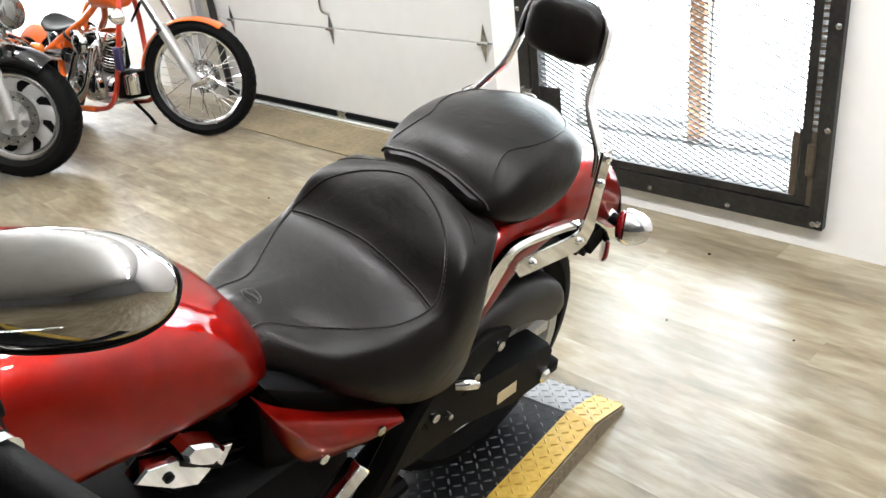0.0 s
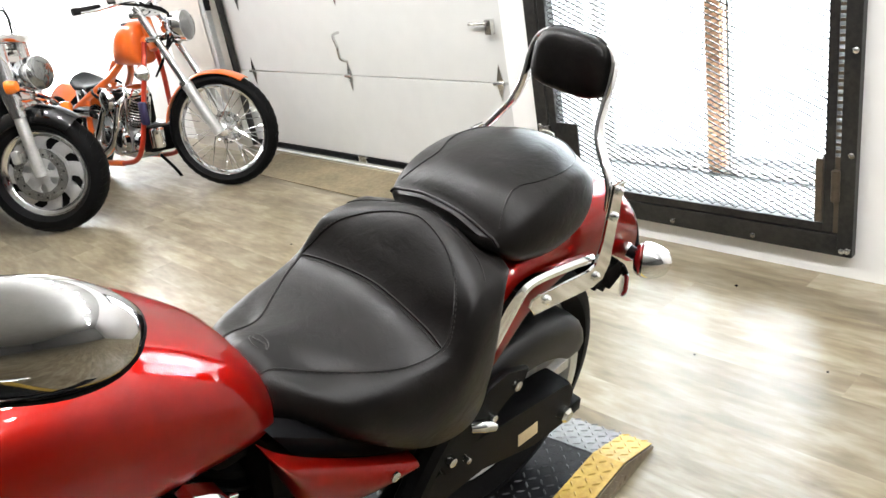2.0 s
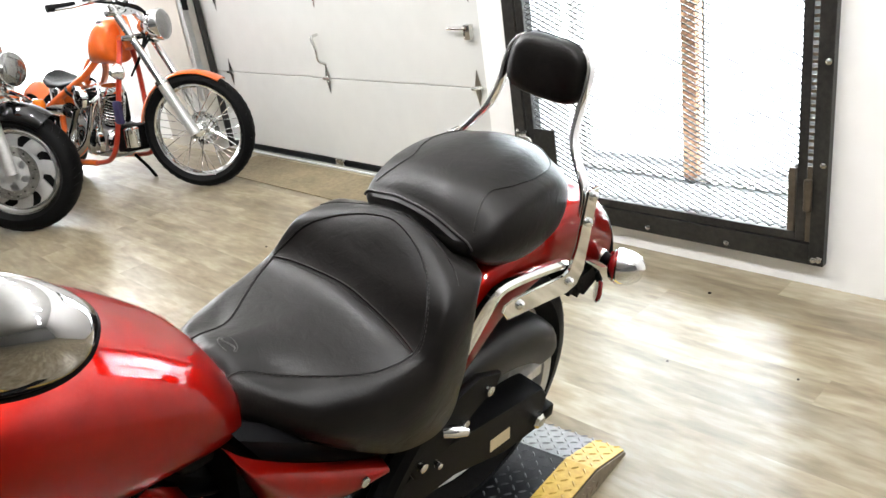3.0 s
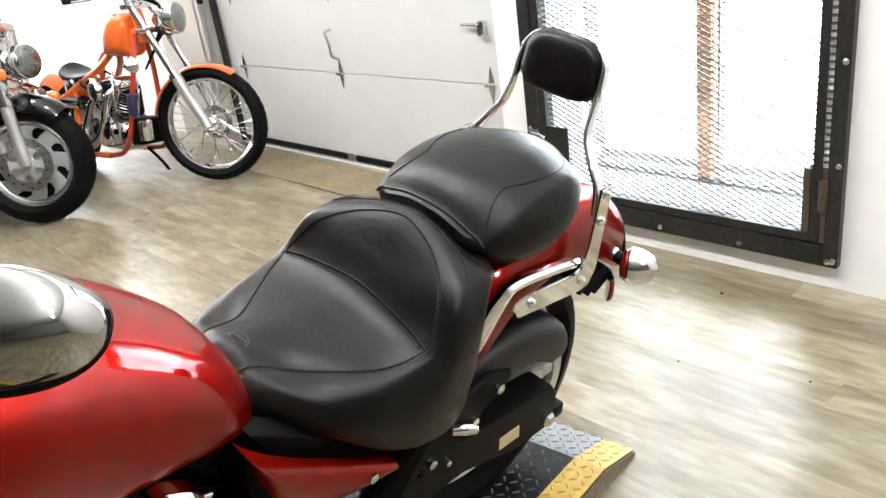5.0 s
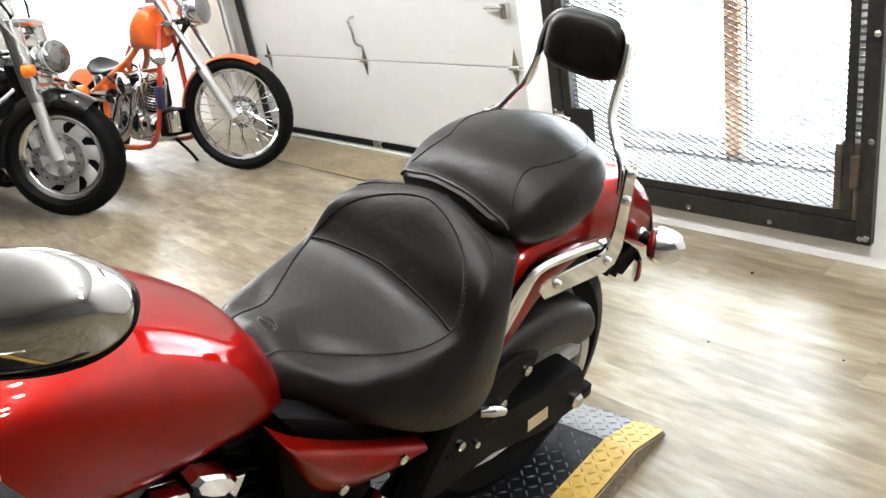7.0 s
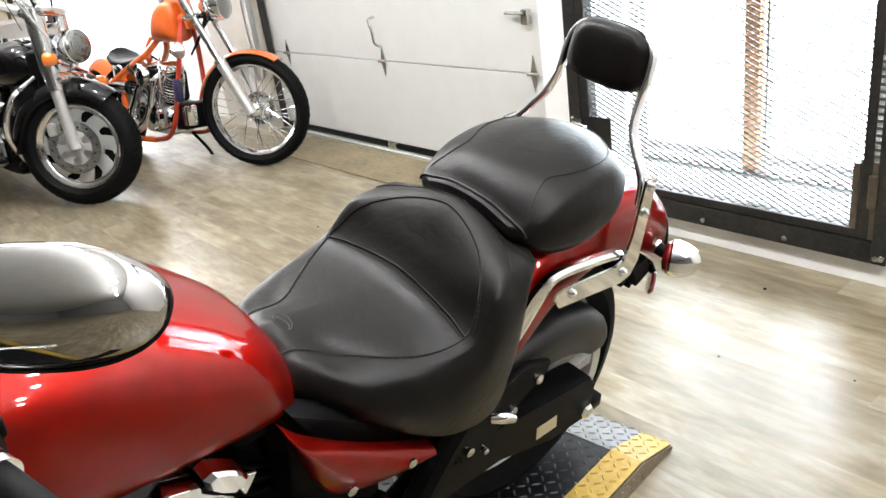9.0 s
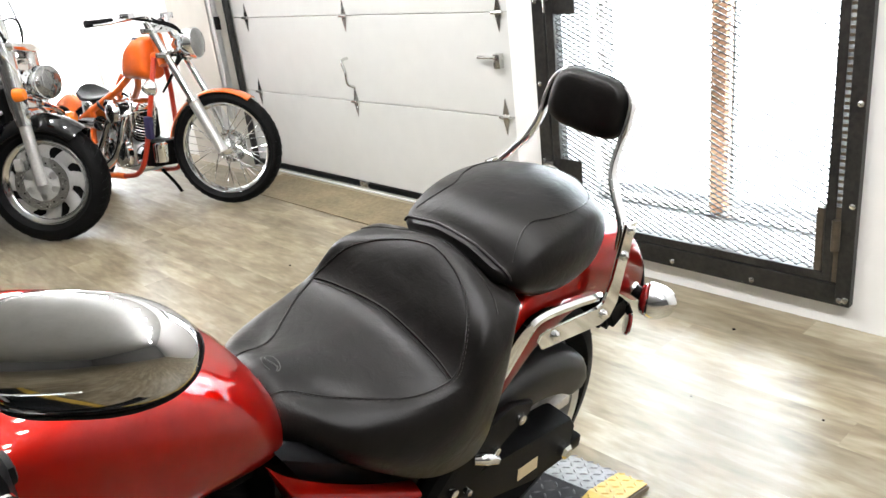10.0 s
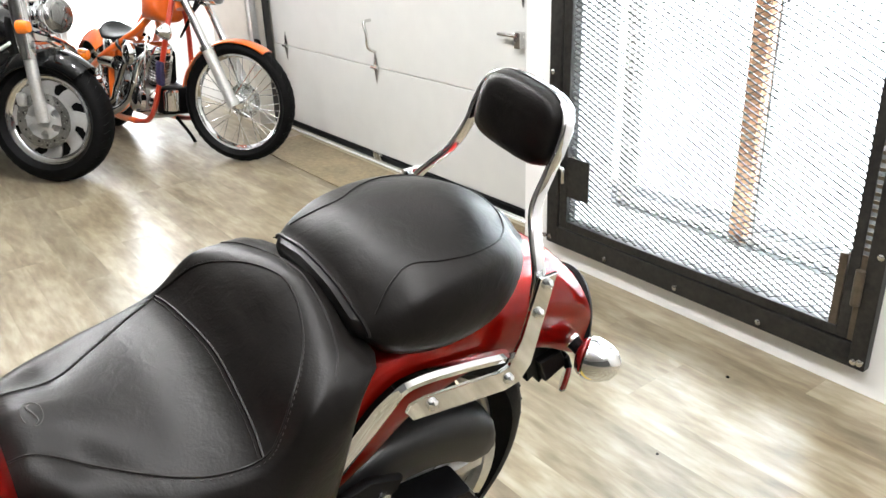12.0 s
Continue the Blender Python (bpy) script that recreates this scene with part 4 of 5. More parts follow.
for k, (d, f) in enumerate(((0.0, 0.55), (0.004, 0.82), (0.014, 0.97), (0.026, 1.0), (0.040, 0.985), (0.050, 0.9), (0.056, 0.68), (0.058, 0.3))):
    ring = []
    for t in np.linspace(0, 2 * math.pi, 40, endpoint=False):
        ct, st = math.cos(t), math.sin(t)
        u = 0.083 * math.copysign(abs(ct) ** 0.55, ct) * (1 - 0.10 * st)
        v = 0.056 * math.copysign(abs(st) ** 0.62, st)
        ring.append((u * f, 1.278 - d + 0.14 * v * f, 0.958 + v * f + 0.12 * d))
    rings.append(ring)
pad = part("backrest_pad", Shape().loft(rings), LEATHER, bike, "padded black leather backrest", True, 70)
part("pad_seam", Shape().tube([(p[0] * 1.003, p[1], p[2]) for p in rings[3] + rings[3][:1]], 0.0016, 6, 120), LEATHER, pad)

# turn signals and reflectors
for sg in (1, -1):
    part("signal_stalk", Shape().tube([(sg * 0.045, 1.372, 0.552), (sg * 0.128, 1.384, 0.530)], 0.014, 12), BLACKPLASTIC, bike)
    part("stalk_collar", Shape().tube([(sg * 0.086, 1.378, 0.541), (sg * 0.104, 1.3805, 0.5365)], 0.0155, 14), STEEL, bike)
    prof = [(0.001, 0.050), (0.014, 0.047), (0.027, 0.038), (0.036, 0.022), (0.041, 0.002), (0.040, -0.010), (0.033, -0.016)]
    sig = part("turn_signal", Shape().lathe(prof, (sg * 0.146, 1.391, 0.525), (sg * 0.85, 0.45, 0.05), 32), CHROME, bike, "chrome bullet turn signal")
    part("signal_lens", Shape().lathe([(0.035, 0.004), (0.035, -0.004), (0.028, -0.012), (0.014, -0.016), (0.001, -0.017)], (sg * 0.134, 1.3845, 0.5245), (sg * 0.85, 0.45, 0.05), 32), REDLENS, sig, "red lens")
    part("reflector_arm", Shape().tube([(sg * 0.04, 1.375, 0.50), (sg * 0.086, 1.392, 0.482)], 0.007, 8), BLACKPLASTIC, bike)
    part("reflector_arm", Shape().tube([(sg * 0.086, 1.392, 0.482), (sg * 0.096, 1.396, 0.462)], 0.008, 8), BLACKPLASTIC, bike)
    part("reflector", Shape().lathe([(0.026, 0.005), (0.029, 0), (0.026, -0.005), (0.005, -0.007)], (sg * 0.098, 1.392, 0.438), (0.75 * sg, 0.62, -0.1), 24), REDLENS, bike, "small round red reflector")
part("plate_hanger", Shape().prism([(1.29, 0.52), (1.36, 0.53), (1.375, 0.455), (1.35, 0.425), (1.335, 0.46), (1.315, 0.445)], "x", -0.075, 0.075, 0.003), BLACKPLASTIC, bike, "black number plate hanger")

# wheels
rings = [[(0.088 + u, 1.045 + r * math.cos(t), 0.308 + r * math.sin(t)) for r, u in ((0.192, -0.014), (0.196, -0.010), (0.196, 0.010), (0.192, 0.014), (0.170, 0.012), (0.166, 0.0), (0.170, -0.012))] for t in np.linspace(-0.45, math.pi + 0.3, 48)]
pulley = part("belt_pulley", Shape().loft(rings).lathe([(0.055, -0.012), (0.058, 0.012), (0.04, 0.02), (0.002, 0.022)], (0.088, 1.045, 0.308), (1, 0, 0), 32), ALLOY, bike, "cast alloy belt pulley")
for k in range(4):
    t = 0.05 + 0.95 * k
    part("spoke", Shape().loft([[(0.088 + u, 1.045 + r * math.cos(t) - v * math.sin(t), 0.308 + r * math.sin(t) + v * math.cos(t)) for u, v in ((-0.008, -w), (0.008, -w * 0.7), (0.008, w * 0.7), (-0.008, w))] for r, w in ((0.04, 0.022), (0.10, 0.013), (0.172, 0.020))]), ALLOY, pulley)
# made-up dark disc, so no bright floor shows through the rear wheel
part("wheel_backing", Shape().lathe([(0.205, -0.003), (0.205, 0.003), (0.03, 0.003), (0.03, -0.003)], (-0.02, 1.045, 0.308), (1, 0, 0), 48), DARK, bike, "dark disc added to block the floor behind the spokes")
wheel(bike, 1.045, 0.308, 0.308, 0.15, 0.225, "cast", tyre_label="wide black rear tyre")
wheel(bike, -0.585, 0.325, 0.325, 0.13, 0.235, "cast", tyre_label="black front tyre")

# belt guards, swingarm and dark frame
gpath = spline([(0.76, 0.43), (0.86, 0.468), (0.96, 0.490), (1.04, 0.490), (1.11, 0.468), (1.150, 0.442), (1.172, 0.424)], 34)
rings = []
for i, (b, c) in enumerate(gpath):
    d = gpath[min(i + 1, 33)] - gpath[max(i - 1, 0)]
    d = d / np.linalg.norm(d)
    nb, nc = -d[1], d[0]
    k = 1 - 0.45 * max(0, (i - 27) / 6) ** 2
    rings.append([(a, b + nb * v * k, c + nc * v * k) for a, v in ((0.070, 0.046), (0.100, 0.047), (0.128, 0.043), (0.142, 0.032), (0.149, 0.014), (0.150, -0.020), (0.146, -0.038), (0.138, -0.040), (0.138, 0.010), (0.120, 0.030), (0.070, 0.034))])
part("belt_guard", Shape().loft(rings), SATIN, bike, "black upper belt guard with a rounded top", True, 50)
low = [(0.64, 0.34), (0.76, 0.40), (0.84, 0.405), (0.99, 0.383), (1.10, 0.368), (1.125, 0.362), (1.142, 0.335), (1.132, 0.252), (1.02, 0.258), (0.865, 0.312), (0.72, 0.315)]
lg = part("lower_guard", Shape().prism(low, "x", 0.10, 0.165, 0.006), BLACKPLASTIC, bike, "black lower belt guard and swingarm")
part("label_plate", Shape().prism([(0.966, 0.296), (1.025, 0.293), (1.022, 0.326), (0.964, 0.329)], "x", 0.1655, 0.1665), LABELM, lg, "buff warning label", False)
part("axle_nut", Shape().lathe([(0.018, 0), (0.018, 0.014), (0.012, 0.02), (0.002, 0.021)], (0.165, 1.105, 0.292), (1, 0, 0), 6), STEEL, lg)
part("axle_adjuster", Shape().box(0.10, 1.125, 0.258, 0.168, 1.17, 0.292, 0.005), BLACKMETAL, lg)
for sg in (1, -1):
    part("frame_tube", Shape().tube([(sg * 0.12, 0.90, 0.60), (sg * 0.165, 0.80, 0.54), (sg * 0.17, 0.72, 0.46), (sg * 0.165, 0.66, 0.36), (sg * 0.15, 0.60, 0.25)], [0.02, 0.024, 0.026, 0.026, 0.024], 10), BLACKMETAL, bike)
    up = spline([(0.455, 0.695), (0.50, 0.660), (0.55, 0.622), (0.65, 0.548), (0.74, 0.490)], 16)
    part("under_seat_panel", Shape().loft([[(sg * a, b + v * 0.5, c - v) for a, v in ((0.11, -0.010), (0.138, -0.004), (0.146, 0.008), (0.145, 0.05), (0.135, 0.085), (0.11, 0.085))] for b, c in up]), BLACKPLASTIC, bike, "black panel under the seat", True, 50)
    part("lower_frame", Shape().tube([(sg * 0.12, 0.75, 0.20), (sg * 0.14, 0.3, 0.17), (sg * 0.12, -0.1, 0.20), (sg * 0.05, -0.25, 0.75)], 0.02, 10), BLACKMETAL, bike)
part("footpeg_mount", Shape().prism([(0.72, 0.47), (0.80, 0.505), (0.86, 0.53), (0.905, 0.540), (0.962, 0.515), (0.955, 0.495), (0.90, 0.468), (0.825, 0.425), (0.75, 0.40)], "x", 0.165, 0.18, 0.004), BLACKMETAL, bike)
peg = part("footpeg", Shape().tube([(0.178, 0.815, 0.470), (0.192, 0.832, 0.470), (0.198, 0.852, 0.458)], [0.011, 0.012, 0.008], 12), CHROME, bike, "small chrome folded peg tip")
for a, b, c, r in ((0.186, 0.862, 0.463, 0.008), (0.19, 0.756, 0.439, 0.009), (0.184, 0.925, 0.498, 0.010), (0.185, 0.80, 0.405, 0.006)):
    part("bolt", Shape().lathe([(r, -0.02), (r, 0.004), (r * 0.6, 0.006), (0.001, 0.0065)], (a, b, c), (1, 0, 0), 12), STEEL, bike)
part("engine", Shape().box(-0.14, 0.05, 0.17, 0.15, 0.62, 0.50, 0.05), DARK, bike, "black engine and gearbox block")
part("battery_cover", Shape().box(-0.13, 0.45, 0.40, 0.13, 0.85, 0.66, 0.04), DARK, bike)
for b, an in ((0.17, -0.5), (0.37, 0.5)):
    d = (0, math.sin(an), math.cos(an))
    cyl = part("cylinder", Shape().lathe([(0.07, 0.0), (0.07, 0.15), (0.06, 0.16)], (0, b, 0.44), d, 24), DARK, bike, "black finned cylinder")
    for k in range(6):
        part("fin", Shape().lathe([(0.09, 0.012 + 0.024 * k), (0.092, 0.014 + 0.024 * k), (0.09, 0.018 + 0.024 * k)], (0, b, 0.44), d, 28), DARK, cyl)
    part("rocker_cover", Shape().box(-0.085, b - 0.05 + 0.16 * d[1], 0.60, 0.085, b + 0.05 + 0.16 * d[1], 0.655, 0.02), DARK, bike, "black rocker cover")
cap = part("ignition_cover", Shape().prism([(0.256, 0.697), (0.273, 0.709), (0.311, 0.695), (0.316, 0.680), (0.330, 0.668), (0.353, 0.644), (0.331, 0.630), (0.30, 0.650)], "x", 0.150, 0.178, 0.003), CHROME, bike, "chrome ignition cover plate", True, 25)
part("cover_cap", Shape().prism([(0.314, 0.712), (0.326, 0.717), (0.345, 0.706), (0.363, 0.692), (0.370, 0.677), (0.365, 0.669), (0.349, 0.664), (0.330, 0.678), (0.316, 0.694)], "x", 0.155, 0.192, 0.006), CHROME, cap, "raised chrome cap", True, 25)
# solid dark strip that paints the shade between cap and plate
part("recess_shade", Shape().prism([(0.314, 0.694), (0.330, 0.676), (0.350, 0.662), (0.352, 0.652), (0.328, 0.668), (0.312, 0.684)], "x", 0.17, 0.1795), DARK, cap, "dark strip put in for the shaded recess", False)
part("bolt", Shape().lathe([(0.007, 0.0), (0.007, 0.003), (0.004, 0.004), (0.001, 0.0045)], (0.178, 0.296, 0.676), (1, 0, 0), 14), DARK, cap, "dark bolt head")
part("bracket", Shape().prism([(0.369, 0.667), (0.386, 0.660), (0.380, 0.650), (0.367, 0.632), (0.361, 0.646)], "x", 0.168, 0.174, 0.001), STEEL, cap, "", False)
part("rear_peg_cover", Shape().prism([(0.50, 0.42), (0.58, 0.47), (0.60, 0.44), (0.53, 0.40)], "x", 0.17, 0.20, 0.004), CHROME, bike)

# red side covers
for sg in (1, -1):
    top = spline([(0.428, 0.706), (0.456, 0.668), (0.495, 0.630), (0.545, 0.588), (0.595, 0.551), (0.645, 0.519), (0.686, 0.495)], 22)
    bot = spline([(0.430, 0.698), (0.446, 0.645), (0.460, 0.600), (0.482, 0.547), (0.520, 0.509), (0.60, 0.480), (0.678, 0.474)], 22)
    rings = []
    for (b0, c0), (b1, c1) in zip(top, bot):
        ring = []
        for u in np.linspace(0, 1, 13):
            bulge = 0.158 + 0.030 * math.sin(math.pi * min(1, u ** 0.8 * 0.72 + 0.12))
            ring.append((sg * bulge, b0 + (b1 - b0) * u, c0 + (c1 - c0) * u))
        ring += [(sg * (abs(x) - 0.012), y, z) for x, y, z in ring[::-1]]
        rings.append(ring)
    cover = part("side_cover", Shape().loft(rings), RED, bike, "glossy red side cover", True, 60)
    for b, c in ((0.632, 0.503), (0.519, 0.530)):
        part("bolt", Shape().lathe([(0.0095, 0), (0.0095, 0.004), (0.006, 0.006), (0.001, 0.0065)], (sg * 0.187, b, c), (sg, 0, 0), 6), STEEL, cover)

# fuel tank
TB = [-0.16, -0.10, 0.0, 0.10, 0.20, 0.30, 0.38, 0.44, 0.48, 0.495]
t_top = curve_at(TB, [0.895, 0.922, 0.945, 0.952, 0.942, 0.908, 0.858, 0.808, 0.768, 0.742])
t_wide = curve_at(TB, [0.10, 0.135, 0.165, 0.180, 0.182, 0.176, 0.163, 0.145, 0.120, 0.096])
t_low = curve_at(TB, [0.80, 0.765, 0.745, 0.735, 0.722, 0.706, 0.690, 0.672, 0.658, 0.655])
rings = []
for b in np.linspace(-0.16, 0.495, 40):
    t, w, lo = t_top(b), t_wide(b), t_low(b)
    h = t - lo
    half = spline([(0, t), (w * 0.46, t - h * 0.04), (w * 0.80, t - h * 0.17), (w * 0.96, t - h * 0.40), (w * 1.0, t - h * 0.64), (w * 0.97, t - h * 0.86), (w * 0.8, lo + h * 0.01), (w * 0.4, lo), (0, lo)], 29)
    rings.append([(x, b, z) for x, z in half] + [(-x, b, z) for x, z in half[::-1]])
tank = part("fuel_tank", Shape().loft(rings), RED, bike, "glossy candy red fuel tank", True, 60)
part("tank_seam", Shape().tube([(0.5 * (0.165), 0.02, 0.755)] + [(t_wide(b) * 0.8, b, t_low(b) + 0.001) for b in np.linspace(0.05, 0.47, 9)], 0.006, 8), BLACKMETAL, tank)
part("fuel_console", Shape().lathe([(0.001, 0.03), (0.05, 0.026), (0.07, 0.012), (0.075, -0.01)], (0, 0.03, 0.95), (0, 0, 1), 32), CHROME, tank, "chrome filler console")
rings = []
for k in range(12):
    b = -0.05 + 0.0345 * k
    w = 0.038 * (1 if k < 8 else (1 - ((k - 7) / 4.6) ** 1.6))
    z = t_top(b)
    rings.append([(w * x, b, z + h - 0.06 * (w * x) ** 2 / 0.04) for x, h in ((-1, -0.004), (-0.9, 0.008), (-0.6, 0.012), (0, 0.013), (0.6, 0.012), (0.9, 0.008), (1, -0.004))])
strip = part("tank_console", Shape().loft(rings), STEEL, tank, "brushed chrome tank strip with a pointed end", True, 50)
part("bolt", Shape().lathe([(0.005, 0), (0.005, 0.003), (0.001, 0.004)], (0, 0.28, t_top(0.28) + 0.013), (0, 0.4, 1), 10), CHROME, strip)

MIR, MIR_N, MIR_U = (0.419, 0.178, 1.180), (-0.25, 0.45, -0.86), (0.62, 0.75, -0.12)
MIR_L, MIR_H, MIR_D = 0.066, 0.034, 0.044
# handlebar, controls, mirrors, fork
part("handlebar", Shape().tube([(0.49, 0.157, 1.012), (0.39, 0.121, 1.027), (0.26, 0.05, 1.08), (0.12, -0.08, 1.09), (0, -0.1, 1.09), (-0.12, -0.08, 1.09), (-0.26, 0.05, 1.08), (-0.39, 0.121, 1.027), (-0.49, 0.157, 1.012)], 0.0115, 12), CHROME, bike, "chrome handlebar")
for sg in (1, -1):
    part("grip", Shape().tube([(sg * 0.368, 0.118, 1.030), (sg * 0.440, 0.143, 1.018), (sg * 0.500, 0.164, 1.009)], [0.0175, 0.0165, 0.018], 20), RUBBER, bike, "black rubber grip")
    ring = part("grip_collar", Shape().tube([(sg * 0.352, 0.1125, 1.0325), (sg * 0.369, 0.1185, 1.030)], 0.0215, 24), CHROME, bike, "chrome grip collar")
    part("groove", Shape().tube([(sg * 0.3595, 0.1150, 1.0313), (sg * 0.3615, 0.1158, 1.0311)], 0.0222, 24), DARK, ring)
    sw = part("switch_housing", Shape().box(0.292 if sg > 0 else -0.353, 0.070, 1.006, 0.353 if sg > 0 else -0.292, 0.136, 1.070, 0.019), BLACKPLASTIC, bike, "black switch housing")
    part("button", Shape().box(sg * 0.325 - 0.012, 0.128, 1.036, sg * 0.325 + 0.012, 0.140, 1.054, 0.004), BLACKMETAL, sw)
    part("lever", Shape().tube([(sg * 0.29, 0.02, 1.04), (sg * 0.39, 0.008, 1.02), (sg * 0.49, 0.025, 1.0)], [0.010, 0.008, 0.007], 10), CHROME, bike, "chrome control lever")
    part("lever_perch", Shape().tube([(sg * 0.258, 0.052, 1.078), (sg * 0.292, 0.082, 1.056)], 0.021, 20).tube([(sg * 0.275, 0.07, 1.07), (sg * 0.29, 0.075, 1.10), (sg * 0.31, 0.09, 1.115)], [0.017, 0.015, 0.013], 14), CHROME, bike, "chrome clamp")
    part("mirror_stem", Shape().tube([(sg * 0.305, 0.088, 1.112), (sg * 0.325, 0.10, 1.14), (sg * 0.35, 0.12, 1.165), (sg * 0.385, 0.15, 1.18)], [0.011, 0.010, 0.010, 0.012], 12), CHROME, bike, "chrome mirror stem")
    # shell: a low dome over an oval rim, glass turned down and back
    cen = np.array((sg * MIR[0], MIR[1], MIR[2]))
    nrm = np.array((sg * MIR_N[0], MIR_N[1], MIR_N[2]))
    nrm = nrm / np.linalg.norm(nrm)
    eu = np.array((sg * MIR_U[0], MIR_U[1], MIR_U[2]))
    eu = eu - nrm * (eu @ nrm)
    eu = eu / np.linalg.norm(eu)
    ev = np.cross(nrm, eu)
    rings = []
    for k in range(9):
        h = math.pi / 2 * (1 - k / 8) * 0.97
        f, d = math.cos(h) ** 0.62, MIR_D * math.sin(h)
        ring = []
        for t in np.linspace(0, 2 * math.pi, 48, endpoint=False):
            ct, st = math.cos(t), math.sin(t)
            u = MIR_L * math.copysign(abs(ct) ** 0.72, ct)
            v = MIR_H * math.copysign(abs(st) ** 0.85, st) * (1 - 0.12 * ct)
            ring.append(tuple(cen + eu * u * f + ev * v * f - nrm * d))
        rings.append(ring)
    rings.append([tuple(cen + (np.array(p) - cen) * 0.95 + nrm * 0.004) for p in rings[-1]])
    mir = part("mirror", Shape().loft(rings), DIMCHROME, bike, "chrome teardrop mirror shell, tinted down for a dim reflection", True, 60)
    part("mirror_rim", Shape().tube(rings[-1] + rings[-1][:1], 0.0028, 6, 120), BLACKPLASTIC, mir, "black mirror rim")
    part("mirror_glass", Shape().add(rings[-1], [tuple(range(48))]), CHROME, mir, "mirror glass", False)
part("fork", Shape().tube([(0.105, -0.20, 1.05), (0.105, -0.585, 0.33)], 0.024, 14), CHROME, bike, "chrome fork leg")
part("fork", Shape().tube([(-0.105, -0.20, 1.05), (-0.105, -0.585, 0.33)], 0.024, 14), CHROME, bike, "chrome fork leg")
part("fork_bridge", Shape().box(-0.13, -0.25, 1.0, 0.13, -0.14, 1.06, 0.015), BLACKMETAL, bike)
part("steering_head", Shape().tube([(0, -0.13, 1.06), (0, -0.26, 0.78)], 0.04, 16), BLACKMETAL, bike)
part("headlight", Shape().lathe([(0.09, -0.06), (0.095, -0.03), (0.07, 0.05), (0.02, 0.08)], (0, -0.36, 0.93), (0, 1, 0), 28), CHROME, bike)
part("front_fender", Shape().loft([[(x, -0.585 + (0.345 - 0.05 * (x / 0.075) ** 2) * math.cos(t), 0.325 + (0.345 - 0.05 * (x / 0.075) ** 2) * math.sin(t)) for x in np.linspace(-0.075, 0.075, 9)] + [(x, -0.585 + (0.34 - 0.05 * (x / 0.075) ** 2) * math.cos(t), 0.325 + (0.34 - 0.05 * (x / 0.075) ** 2) * math.sin(t)) for x in np.linspace(0.075, -0.075, 9)] for t in np.linspace(0.2, 2.6, 24)]), RED, bike, "red front fender")
part("side_stand", Shape().tube([(0.13, 0.28, 0.19), (0.20, 0.24, 0.08), (0.235, 0.22, -0.052)], 0.013, 10), BLACKMETAL, bike)

# ---- orange custom bike ----
CHOP = pose(-4.32, 1.89, 0) @ pose(0, 0, 0, 0, 0, 95) @ pose(0, 0, 0, 0, 7, 0) @ pose(0, -0.46, 0)
CHOP_FORK = CHOP.inverted() @ pose(-4.058, 2.135, 0) @ pose(0, 0, 0, 0, 0, 127) @ pose(0, 0, 0, 0, 5, 0)
chop = thing("chopper", CHOP, "orange custom chopper with a long chrome fork, on its stand", "motorcycle")
wheel(chop, 1.58, 0.30, 0.30, 0.17, 0.21, "wire", tyre_label="wide black rear tyre")


def arc_fender(b, c, r, w, t0, t1, name, mat, parent, label, skirt=0.25, n=26):
    rings = []
    for t in np.linspace(t0, t1, n):
        out = []
        for x in np.linspace(-1, 1, 11):
            rr = r - skirt * w * abs(x) ** 2.6
            out.append((x * w / 2, b + rr * math.cos(t), c + rr * math.sin(t)))
        out += [(x * 0.97, b + (math.hypot(y - b, z - c) - 0.006) * math.cos(t), c + (math.hypot(y - b, z - c) - 0.006) * math.sin(t)) for x, y, z in out[::-1]]
        rings.append(out)
    return part(name, Shape().loft(rings), mat, parent, label, True, 60)


arc_fender(1.58, 0.30, 0.335, 0.23, 0.0, 2.2, "rear_fender", ORANGE, chop, "orange rear fender", 0.35)
HOLD = CHOP_FORK
wheel(chop, 0, 0.323, 0.323, 0.09, 0.254, "wire", tyre_label="narrow black front tyre")
disc_brake(chop, 0, 0.323, 0.055, 0.095)
arc_fender(0, 0.323, 0.338, 0.105, 0.25, 2.2, "front_fender", ORANGE, chop, "orange front fender", 0.12)
for sg in (1, -1):
    leg = part("fork_leg", Shape().tube([(sg * 0.10, -0.02, 0.318), (sg * 0.10, 0.11, 0.62)], [0.030, 0.031], 16), ALLOY, chop, "bright alloy lower fork leg")
    part("fork_collar", Shape().tube([(sg * 0.10, 0.104, 0.605), (sg * 0.10, 0.114, 0.628)], 0.034, 14), STEEL, leg)
    part("fork_tube", Shape().tube([(sg * 0.10, 0.11, 0.62), (sg * 0.10, 0.297, 1.045)], 0.021, 14), CHROME, chop, "chrome fork tube")
    part("fender_stay", Shape().tube([(sg * 0.06, 0.0, 0.33), (sg * 0.065, 0.10, 0.635)], 0.007, 8), CHROME, chop)
    part("grip", Shape().tube([(sg * 0.27, 0.39, 1.065), (sg * 0.38, 0.48, 1.06)], 0.018, 12), RUBBER, chop, "dark rubber grip")
    part("lever", Shape().tube([(sg * 0.23, 0.33, 1.07), (sg * 0.30, 0.38, 1.055), (sg * 0.37, 0.44, 1.05)], 0.007, 8), CHROME, chop)
    part("reservoir", Shape().box(sg * 0.21 - 0.03, 0.31, 1.065, sg * 0.21 + 0.03, 0.365, 1.10, 0.006), CHROME, chop)
part("upper_yoke", Shape().box(-0.13, 0.26, 0.985, 0.13, 0.33, 1.02, 0.012), CHROME, chop)
part("lower_yoke", Shape().box(-0.13, 0.20, 0.85, 0.13, 0.27, 0.885, 0.012), CHROME, chop)
